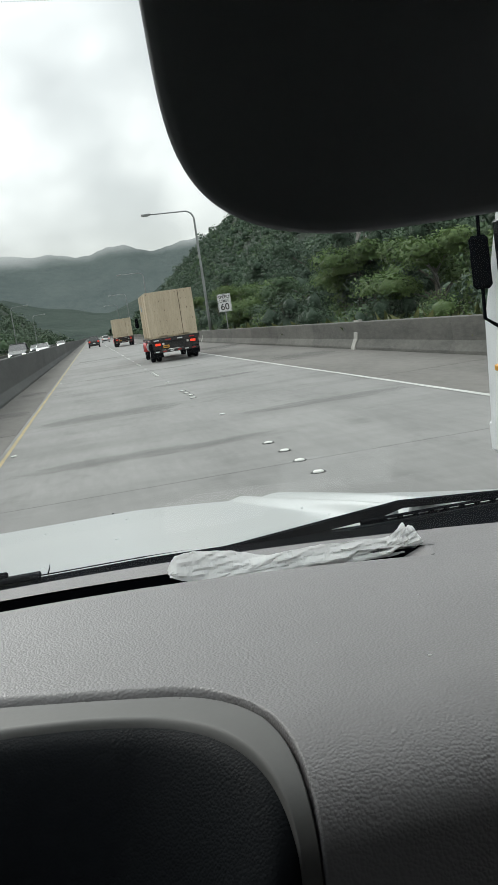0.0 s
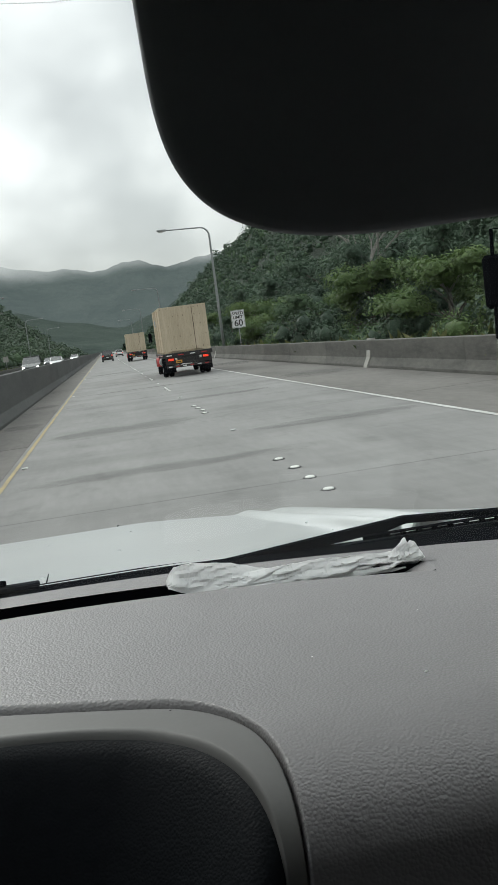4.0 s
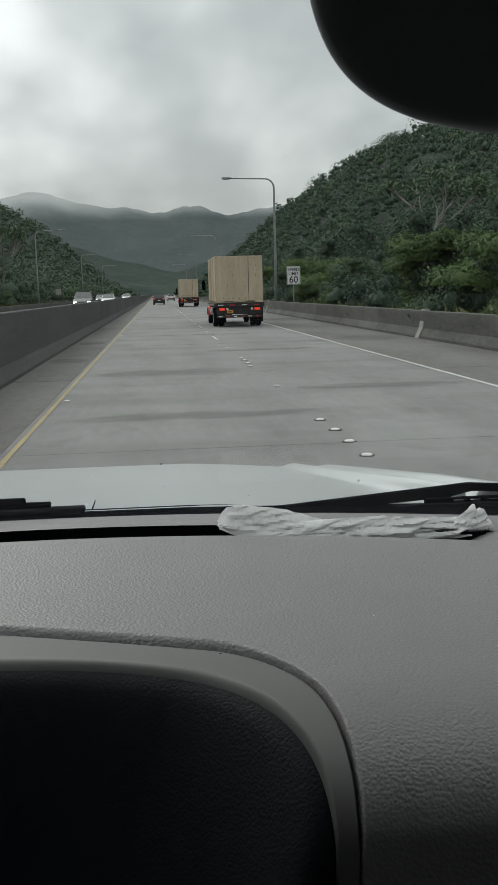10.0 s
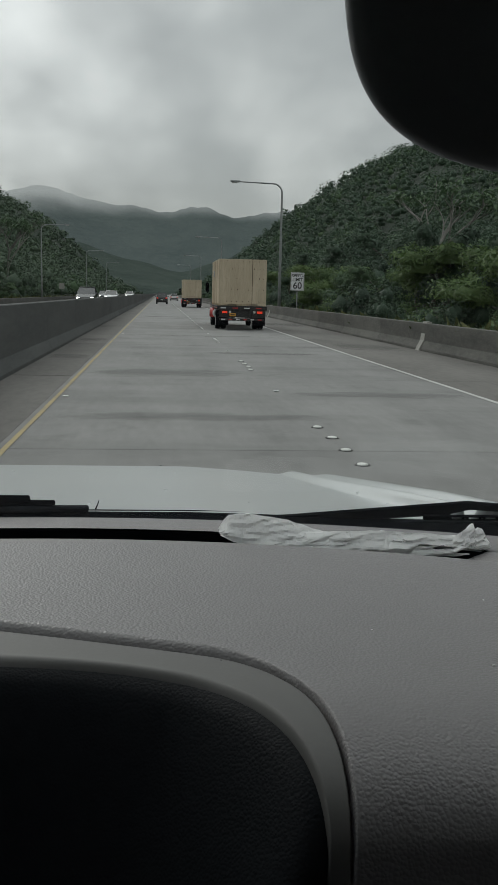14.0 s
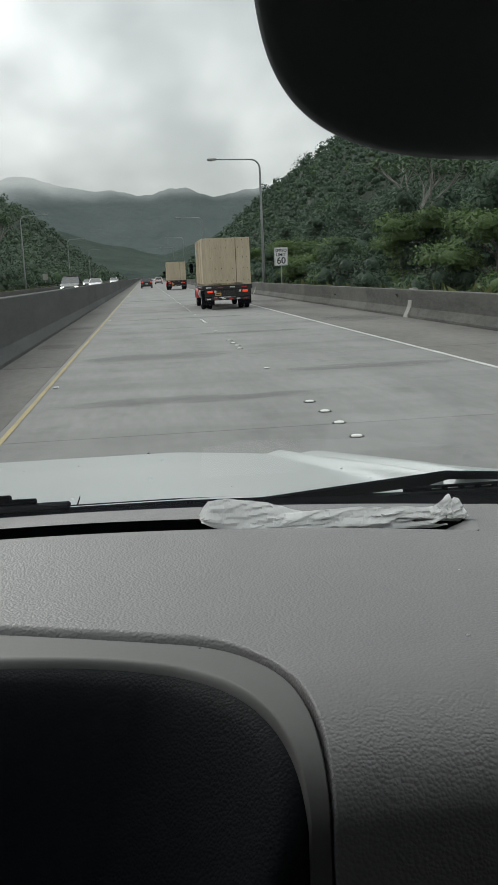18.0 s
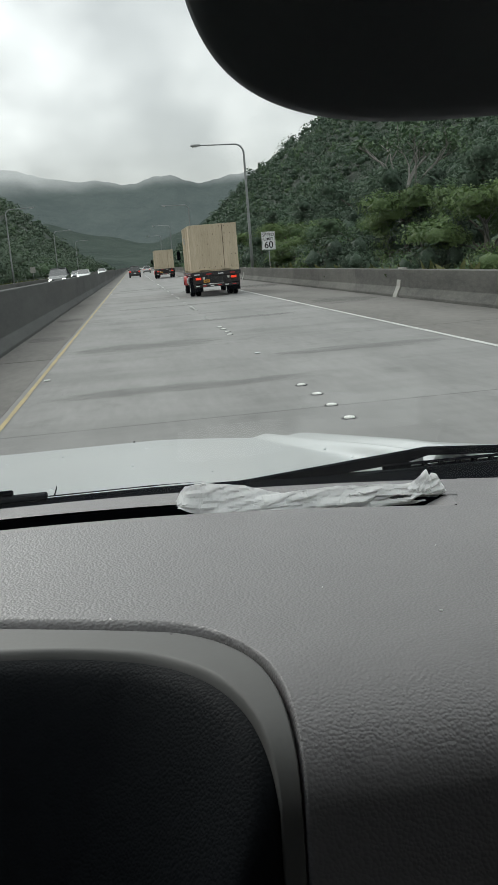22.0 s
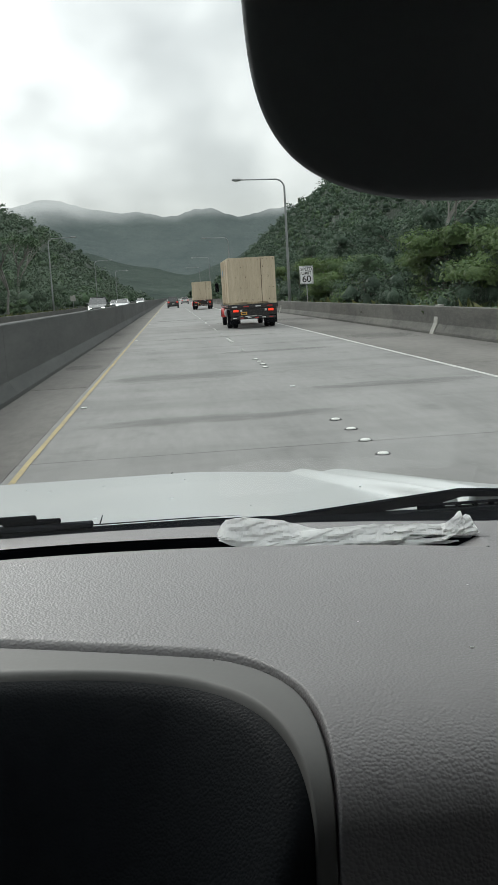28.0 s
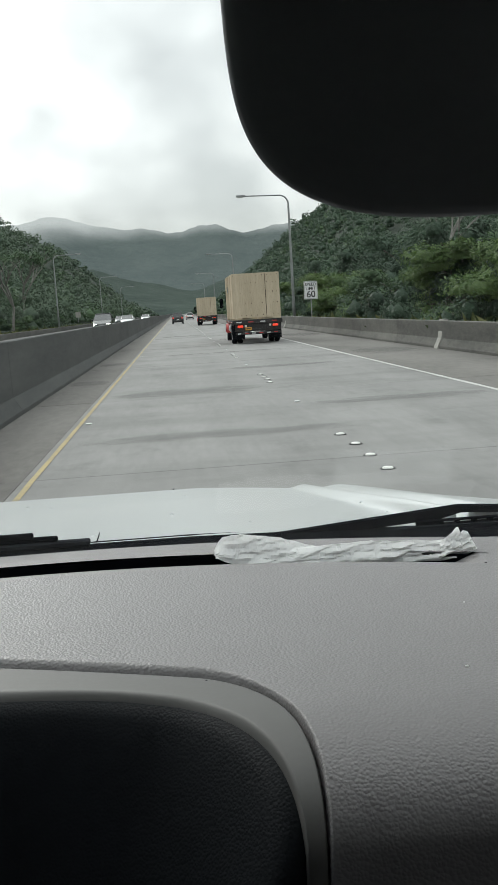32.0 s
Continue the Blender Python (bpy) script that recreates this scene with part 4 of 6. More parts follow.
reflection_film()

# wipers on the glass
def wiper_right():
    w = root("windscreen_wiper", 0, 0, EYE, "black windscreen wiper with a slotted blade spoiler, parked", "wiper")
    w.matrix_basis = HEADING @ pose(0, 0, EYE)
    bm = bmesh.new()
    # arm: a flat channel that climbs, bends and runs on level
    line = [(0.02, -0.2340, 0.004), (0.10, -0.2293, 0.008), (0.262, -0.2160, 0.0105), (0.285, -0.2140, 0.0070), (0.385, -0.2215, 0.006), (0.62, -0.2400, 0.008)]
    for (xa, za, ta), (xb, zb, tb) in zip(line, line[1:]):
        vs = []
        for x, z, t in ((xa, za, ta), (xb, zb, tb)):
            vs.append([bm.verts.new((x, 0.955 + dy, z + dz)) for dy, dz in ((-0.007, -t), (0.007, -t), (0.005, 0.0), (-0.005, 0.0))])
        for k in range(4):
            bm.faces.new((vs[0][k], vs[0][(k + 1) % 4], vs[1][(k + 1) % 4], vs[1][k]))
    bmesh.ops.recalc_face_normals(bm, faces=bm.faces)
    part("arm", bm, BLACK_PLASTIC, w)
    bm = bmesh.new()
    # spoiler with slots: ribs between two rails
    for z0, z1 in ((-0.2425, -0.2303), (-0.2278, -0.2262)):
        box(bm, 0.236, 0.62, 0.941, 0.949, z0, z1, bevel=0.0006)
    for k in range(21):
        a = 0.236 if k == 0 else 0.2600 + 0.0178 * k
        box(bm, a, a + (0.0290 if k == 0 else 0.0046), 0.9415, 0.9485, -0.2308, -0.2272)
    part("spoiler", bm, BLACK_PLASTIC, w)
    bm = bmesh.new()
    for (xa, za, ta), (xb, zb, tb) in (((-0.02, -0.2345, 0.002), (0.12, -0.2375, 0.004)), ((0.12, -0.2375, 0.004), (0.23, -0.2345, 0.011)), ((0.23, -0.2345, 0.0115), (0.62, -0.2385, 0.016))):
        vs = []
        for x, z, t in ((xa, za, ta), (xb, zb, tb)):
            vs.append([bm.verts.new((x, 0.940 + dy, z + dz)) for dy, dz in ((-0.005, -t), (0.006, -t), (0.004, t * 0.35), (-0.004, t * 0.35))])
        for k in range(4):
            bm.faces.new((vs[0][k], vs[0][(k + 1) % 4], vs[1][(k + 1) % 4], vs[1][k]))
    bmesh.ops.recalc_face_normals(bm, faces=bm.faces)
    part("blade", bm, RUBBER, w)


def wiper_left():
    w = root("windscreen_wiper", 0, 0, EYE, "black tip of the driver's windscreen wiper, parked", "wiper")
    w.matrix_basis = HEADING @ pose(0, 0, EYE)
    part("blade", boxes((-0.62, -0.107, 0.938, 0.950, -0.2245, -0.2185), bevel=0.0015), RUBBER, w)
    part("frame", boxes((-0.62, -0.165, 0.941, 0.949, -0.2155, -0.2085), (-0.20, -0.14, 0.942, 0.948, -0.2185, -0.2130), bevel=0.0015), BLACK_PLASTIC, w)
    bm = bmesh.new()
    tube(bm, [(-0.1, 0.945, -0.222), (-0.0975, 0.944, -0.216), (-0.0965, 0.944, -0.2125)], [0.0008, 0.0006, 0.0003], 6)
    part("bristle", bm, RUBBER, w)


wiper_right()
wiper_left()


# rear-view mirror, hung inside the glass
def rear_view_mirror():
    w = root("rear_view_mirror", 0, 0, EYE, "matt dark grey rear-view mirror housing hanging from the windscreen", "mirror")
    w.matrix_basis = HEADING @ pose(0, 0, EYE)
    cx, cz, hx, hz, n, lean = 0.1793, 0.1453, 0.1452, 0.1067, 4.82, radians(1.45)

    def outline(a, grow):
        c, s = math.cos(a), math.sin(a)
        k = (abs(c) ** n + abs(s) ** n) ** (-1 / n)
        cut = 0.0026 * math.exp(-((math.degrees(a) % 90 - 45) / 13) ** 2)
        x, z = k * c * (hx + grow) - cut * c, k * s * (hz + grow) - cut * s
        return cx + x * math.cos(lean) - z * math.sin(lean), cz + x * math.sin(lean) + z * math.cos(lean)

    angles = spaced(0, 2 * math.pi, 289)

    def f(a, v):
        # a face swelling towards the seats, a tight rim and the back
        prof = [(0.0, 0), (0.25, 0), (0.5, 0), (0.72, 0), (0.88, 0), (0.965, 0), (1, -0.0012), (1, 0.0), (1, -0.001), (1, -0.012), (1, -0.035), (1, -0.060)]
        depth = [0.3238, 0.3255, 0.3305, 0.3375, 0.3435, 0.3480, 0.3505, 0.3538, 0.361, 0.382, 0.395, 0.400]
        k, g = prof[v]
        x, z = outline(a, g)
        return (cx + (x - cx) * k, depth[v], cz + (z - cz) * k)

    sheet("housing", f, angles, range(12), MIRROR_BLACK, w, smooth=True)
    bm = bmesh.new()
    tube(bm, [(0.165, 0.40, 0.12), (0.165, 0.47, 0.145), (0.165, 0.53, 0.16)], [0.018, 0.013, 0.016], 12)
    part("stem", bm, BLACK_PLASTIC, w)
    bm = bmesh.new()
    lathe(bm, [(0.0, 0.02), (0.012, 0.026), (0.016, 0.026)], "y", 16, (0.165, 0.525, 0.16))
    part("glass_mount", bm, BLACK_PLASTIC, w)


rear_view_mirror()


# dotted black print along the head of the glass
def glass_print():
    verts, faces = [], []
    for j in range(36):
        r = 0.00039 + 0.00024 * min(j / 3.0, 1) + 0.000006 * j
        for k in range(122):
            x = -0.10 + 0.0019 * (k + 0.5 * (j % 2))
            v = 1.0005 + 0.0041 * j + 0.17 * max(-x, 0)
            c = Vector(screen(x, v)) - Vector((0, 0.0015, 0.0012))
            e1, e2 = Vector((1, -0.1, 0)).normalized(), Vector((0, -0.37, 0.425)).normalized()
            base = len(verts)
            verts += [tuple(c + e1 * (r * math.cos(q)) + e2 * (r * math.sin(q))) for q in [math.pi / 4 * n for n in range(8)]]
            faces.append(tuple(range(base, base + 8)))
    ob = raw("dotted_print", verts, faces, BLACK_PLASTIC, own_car)
    ob["label"] = "dotted black print at the head of the windscreen"
    tagged(ob, kind="stuff")


glass_print()


# crumpled tissue in the slot
def tissue():
    holder = root("tissue", 0, 0, EYE, "crumpled white tissue lying along the dashboard's rear edge", "tissue")
    holder.matrix_basis = HEADING @ pose(0, 0, EYE)
    a, b = Vector((0.0205, 0.842, -0.2275)), Vector((0.264, 0.797, -0.2262))

    def between(stops, u):
        for (u0, h0), (u1, h1) in zip(stops, stops[1:]):
            if u <= u1:
                return h0 + (h1 - h0) * max(u - u0, 0) / (u1 - u0)
        return stops[-1][1]

    def crumple(x, z, seed, size):
        # pleats: sharp ridges drawn out along the paper
        q = Vector((x / size * 0.34 + z * 24, z / size * 1.9 - x * 26, seed))
        return 1.7 * abs(noise.noise(q)) + 0.55 * abs(noise.noise(q * 2.3 + Vector((2, 5, 1))))

    def fold(name, u0, u1, foot, top, depth, seed, size, lean, label, nu):
        """One fold of the paper: up from its foot, over the top and a little down behind."""
        def f(v, u):
            p = a.lerp(b, u)
            z0, z1 = between(foot, u) * 0.001, between(top, u) * 0.001
            q = min(v / 0.72, 1)
            c = crumple((u - u0) * 0.243 + 0.004 * v, q * (z1 - z0) * 1.6 + (v > 0.72) * 0.01, seed, size)
            mid = math.sin(q * math.pi)
            z = z0 + (z1 - z0) * (q ** 0.9) - (0.006 * ((v - 0.72) / 0.28) ** 1.6 if v > 0.72 else 0)
            y = depth + lean * q - 0.0062 * (c - 0.5) * (0.35 + mid) - 0.0016 * mid + (0.009 * (v - 0.72) / 0.28 if v > 0.72 else 0)
            x = 0.0022 * noise.noise(Vector((u * 30, v * 4, seed))) + 0.0012 * noise.noise(Vector((u * 90, v * 9, seed)))
            z += 0.0007 * noise.noise(Vector((u * 60, seed, 0))) * q + 0.0008 * noise.noise(Vector((u * 80, v * 12, seed + 4))) * mid
            return (p.x + x, p.y + y, p.z + z)

        sheet(name, f, spaced(0, 1, 15), spaced(u0, u1, nu * 3), TISSUE, holder, smooth=False, label=label)

    fold("flap", 0.0, 0.40, [(0, 5.5), (0.035, 2.2), (0.08, -1.5), (0.40, -1.5)], [(0, 6.5), (0.012, 12), (0.034, 20.5), (0.07, 21.5), (0.11, 22.5), (0.2, 20), (0.27, 17.5), (0.33, 12.5), (0.40, 8)], -0.001, 3.1, 0.022, 0.022, "loose pointed flap of tissue", 15)
    fold("band", 0.10, 0.895, [(0, -3), (0.84, -3), (0.87, -1), (1, 1)], [(0.10, 0.5), (0.16, 4), (0.21, 7), (0.36, 9.5), (0.46, 11.5), (0.52, 12.2), (0.60, 13.8), (0.68, 12.6), (0.76, 13.2), (0.83, 12), (0.872, 12.5), (0.895, 10)], -0.003, 8.7, 0.018, 0.017, "long folded strip of tissue", 27)
    fold("twisted_end", 0.845, 0.968, [(0.84, -3), (0.87, -2), (0.93, 1.5), (0.968, 7)], [(0.84, 11), (0.872, 14), (0.886, 18), (0.90, 20), (0.915, 25), (0.924, 19), (0.938, 21.5), (0.95, 21), (0.962, 15), (0.968, 9)], -0.003, 5.3, 0.012, 0.013, "twisted upright end of tissue", 12)


tissue()


# ---- trucks and cars ----
def wheel(parent, x, y, r, width, name="wheel", dish=0.06, out=1):
    """A tyre with its rim, the rim's face turned to +x or -x."""
    w = new(name)
    w.parent = parent
    w.matrix_basis = pose(x, y, r)
    h = width / 2
    bm = bmesh.new()
    lathe(bm, [(-h * 0.8, r * 0.60), (-h, r * 0.68), (-h, r * 0.90), (-h * 0.75, r * 0.985), (-h * 0.1, r), (h * 0.1, r), (h * 0.75, r * 0.985), (h, r * 0.90), (h, r * 0.68), (h * 0.8, r * 0.60)], "x", 30)
    part("tyre", bm, RUBBER, w, smooth=True)
    bm = bmesh.new()
    s = out
    lathe(bm, [(s * h * 0.85, r * 0.62), (s * h * 0.9, r * 0.60), (s * (h - dish), r * 0.52), (s * (h - dish), r * 0.22), (s * (h - dish * 0.2), r * 0.2), (s * h * 0.95, r * 0.1)], "x", 26)
    bmesh.ops.recalc_face_normals(bm, faces=bm.faces)
    part("rim", bm, ALLOY, w, "pale steel rim", smooth=False)
    return w


def flatbed_truck(x, y):
    """A rigid flatbed with a red cab; origin under the tail's middle, nose to +y."""
    t = root("flatbed_truck", x, y, 0.0, "flatbed truck with red cab, black chassis and lit brake lights", "truck", "trucks in the right lane")
    part("deck", boxes((-1.2, 1.2, 0.0, 6.3, 1.08, 1.16), (-1.22, 1.22, -0.02, 0.06, 0.98, 1.18), (-1.22, -1.12, 0.0, 6.3, 1.02, 1.17), (1.12, 1.22, 0.0, 6.3, 1.02, 1.17), bevel=0.012), CHASSIS, t)
    for k in range(8):
        part("deck_beam", boxes((-1.1, 1.1, 0.35 + 0.75 * k, 0.45 + 0.75 * k, 0.95, 1.08)), CHASSIS, t)
    part("chassis_frame", boxes((-0.45, -0.35, 0.1, 8.6, 0.70, 0.95), (0.35, 0.45, 0.1, 8.6, 0.70, 0.95), (-0.45, 0.45, 2.6, 2.8, 0.72, 0.92), (-0.45, 0.45, 5.2, 5.4, 0.72, 0.92), bevel=0.01), CHASSIS, t)
    part("tail_board", boxes((-1.12, 1.12, 0.05, 0.12, 0.62, 1.0), (-0.75, -0.35, 0.0, 0.1, 0.60, 0.95), (0.35, 0.75, 0.0, 0.1, 0.60, 0.95), bevel=0.01), CHASSIS, t)
    part("under_ride_bar", boxes((-1.1, 1.1, -0.02, 0.1, 0.46, 0.58), (-0.5, -0.42, 0.0, 0.3, 0.5, 0.8), (0.42, 0.5, 0.0, 0.3, 0.5, 0.8), bevel=0.012), CHASSIS, t)
    for k in range(6):
        a = -1.02 + 0.36 * k
        part("reflective_tape", boxes((a, a + 0.18, -0.026, -0.018, 0.50, 0.545)), WHITE_TAPE if k % 2 == 0 else RED_TAPE, t)
    for k in range(4):
        a = -1.05 + 0.58 * k
        part("reflective_tape", boxes((a, a + 0.26, -0.028, -0.02, 1.05, 1.10)), WHITE_TAPE if k % 2 == 0 else RED_TAPE, t)
    for s in (-1, 1):
        for k in range(9):
            part("side_tape", boxes((s * 1.226 - 0.003, s * 1.226 + 0.003, 0.25 + 0.68 * k, 0.55 + 0.68 * k, 1.06, 1.11)), WHITE_TAPE if k % 2 else RED_TAPE, t)
        part("brake_light", boxes((s * 0.86 - 0.13, s * 0.86 + 0.13, -0.05, 0.02, 0.82, 0.93), bevel=0.01), BRAKE, t, "lit red brake light")
        part("reverse_light", boxes((s * 0.60 - 0.05, s * 0.60 + 0.05, -0.045, 0.02, 0.83, 0.93), bevel=0.01), LAMP_LENS, t)
        part("mud_flap", boxes((s * 0.92 - 0.32, s * 0.92 + 0.32, 0.86, 0.875, 0.22, 0.95)), RUBBER, t)
        for xx in (0.80, 1.08):
            wheel(t, s * xx, 1.75, 0.46, 0.25, out=s, dish=0.09)
        wheel(t, s * 1.0, 7.35, 0.44, 0.26, out=s, dish=0.02)
        # mirror arms and heads
        m = part("mirror_head", boxes((s * 1.34 - 0.10, s * 1.34 + 0.10, 7.45, 7.53, 1.85, 2.35), bevel=0.03), BLACK_PLASTIC, t)
        bm = bmesh.new()
        tube(bm, [(s * 1.05, 7.4, 2.4), (s * 1.34, 7.5, 2.42), (s * 1.34, 7.5, 1.8), (s * 1.05, 7.4, 1.7)], 0.018, 6)
        part("mirror_arm", bm, BLACK_PLASTIC, t)
        # fuel tank with straps
        bm = bmesh.new()
        lathe(bm, [(5.35, 0.24), (5.38, 0.27), (6.35, 0.27), (6.38, 0.24)], "y", 20, (s * 0.82, 0, 0.70))
        part("fuel_tank", bm, ALLOY, t, "ribbed pale metal tank", smooth=False)
    part("plate", boxes((-0.62, -0.32, -0.055, -0.03, 0.68, 0.82), bevel=0.004), AMBER_PLATE, t, "orange licence plate")
    part("plate_mark", boxes((-0.57, -0.37, -0.060, -0.056, 0.725, 0.775)), CHASSIS, t)
    part("plate_bracket", boxes((-0.52, -0.42, -0.03, 0.06, 0.66, 0.84)), CHASSIS, t)
    # cab with bonnet
    bm = bmesh.new()
    sec = lambda yy, w, zz0, zz1, c: [(-w, yy, zz0), (-w, yy, zz1 - c), (-w + c, yy, zz1), (w - c, yy, zz1), (w, yy, zz1 - c), (w, yy, zz0)]
    rows = [sec(6.45, 1.02, 0.75, 2.62, 0.14), sec(6.6, 1.06, 0.70, 2.70, 0.16), sec(7.55, 1.06, 0.70, 2.68, 0.16), sec(7.95, 1.02, 0.70, 1.80, 0.10), sec(8.2, 0.94, 0.72, 1.66, 0.14), sec(9.1, 0.80, 0.75, 1.48, 0.16), sec(9.25, 0.74, 0.78, 1.36, 0.12)]
    loops = [[bm.verts.new(p) for p in r] for r in rows]
    for a, b in zip(loops, loops[1:]):
        for k in range(6):
            bm.faces.new((a[k], a[(k + 1) % 6], b[(k + 1) % 6], b[k]))
    bm.faces.new(loops[0])
    bm.faces.new(loops[-1][::-1])
    bmesh.ops.recalc_face_normals(bm, faces=bm.faces)
    part("cab", bm, RED_PAINT, t, "glossy red cab and bonnet")
    for s in (-1, 1):
        bm = bmesh.new()
        for a0 in range(10):
            a1, a2 = math.pi * a0 / 10, math.pi * (a0 + 1) / 10
            q = [(s * 0.78, r * math.cos(a), r * math.sin(a)) for r, a in ((0.52, a1), (0.52, a2))]
            w = [(s * 1.18, r * math.cos(a), r * math.sin(a)) for r, a in ((0.50, a1), (0.50, a2))]
            bm.faces.new([bm.verts.new((p[0], 7.35 + p[1], 0.46 + p[2])) for p in (q[0], q[1], w[1], w[0])])
            bm.faces.new([bm.verts.new((p[0], 7.35 + p[1] * f, 0.46 + p[2] * f)) for p, f in ((w[0], 1), (w[1], 1), (w[1], 0.88), (w[0], 0.88))])
        bmesh.ops.remove_doubles(bm, verts=bm.verts, dist=0.001)
        bmesh.ops.recalc_face_normals(bm, faces=bm.faces)
        part("wing", bm, RED_PAINT, t, "red front wing over the wheel")
        part("door_window", boxes((s * 1.065 - 0.006, s * 1.065 + 0.006, 6.85, 7.5, 1.75, 2.4), bevel=0.004), DARK_GLASS, t)
    part("rear_window", boxes((-0.6, 0.6, 6.435, 6.455, 1.8, 2.35), bevel=0.006), DARK_GLASS, t)
    part("windscreen", boxes((-0.85, 0.85, 7.72, 7.78, 1.9, 2.45), bevel=0.006), DARK_GLASS, t)
    part("bumper", boxes((-1.05, 1.05, 9.2, 9.4, 0.45, 0.75), bevel=0.03), ALLOY, t)
    return t


def crate(x, y):
    """A shipping crate of upright planks with a plywood end, on skids."""
    c = root("shipping_crate", x, y, 1.172, "tall pale pine and plywood shipping crate on a truck deck", "crate", "shipping crates")
    rng = random.Random(8)
    w, l, h0, h1 = 1.16, 5.7, 0.10, 2.24
    for k in range(9):
        a = 0.1 + 0.66 * k
        part("skid", boxes((-w, w, a, a + 0.12, 0.0, h0), bevel=0.006), PLANK, c)
    # dark filler: the shade in the plank gaps is put into its colour
    part("gap_filler", boxes((-w + 0.04, w - 0.04, 0.05, l - 0.03, h0, h1 - 0.05)), NAIL_AND_GAP, c)
    for s in (-1, 1):
        yy = 0.02
        while yy < l - 0.1:
            wd = rng.choice((0.28, 0.36, 0.40, 0.30))
            wd = min(wd, l - yy)
            lean = rng.uniform(-0.018, 0.018)
            top = h1 - rng.choice((0, 0, 0.012, 0.03))
            bm = bmesh.new()
            box(bm, -0.018, 0.018, 0, wd - rng.choice((0.012, 0.02, 0.045)), h0 - rng.choice((0, 0, 0.02)), top, bevel=0.004)
            for v in bm.verts:
                v.co.y += lean * (v.co.z - 1.0)
            ob = part("plank", bm, PLANK, c)
            ob.matrix_basis = pose(s * (w - 0.018 + rng.uniform(-0.006, 0.006)), yy, 0)
            yy += wd
    # the ends: two plywood sheets with a dark seam
    for yy, sg in ((0.0, 1), (l, -1)):
        part("end_sheet", boxes((-w - 0.004, 0.46, yy - 0.009, yy + 0.011, h0, h1), bevel=0.003), PLY, c)
        part("end_sheet", boxes((0.485, w + 0.004, yy - 0.009, yy + 0.011, h0, h1), bevel=0.003), PLY, c)
    for x0, x1 in ((-w, -0.75), (-0.3, 0.3), (0.75, w)):
        part("base_board", boxes((x0, x1, -0.02, 0.0, 0.02, 0.11), bevel=0.004), PLANK, c)
    part("lid", boxes((-w, w, 0.0, l, h1 - 0.04, h1 + 0.012), bevel=0.004), PLY, c)
    bm = bmesh.new()
    for z in (0.2, 0.78, 1.3, 1.76, 2.12):
        for k in range(9):
            xx = -w + 0.12 + k * (2 * w - 0.24) / 8 + rng.uniform(-0.05, 0.05)
            if rng.random() < 0.75:
                hgt = rng.choice((0.012, 0.02, 0.045))
                box(bm, xx, xx + rng.uniform(0.012, 0.03), -0.0125, -0.008, z + rng.uniform(-0.02, 0.02), z + hgt + 0.02)
    tagged(part("nail_marks", bm, NAIL_AND_GAP, c, "rows of dark nail marks"), kind="stuff")
    part("paper_tag", boxes((-w - 0.024, -w - 0.019, 3.6, 3.95, 1.45, 1.75)), BLUE_TAG, c, "blue label film")
    return c


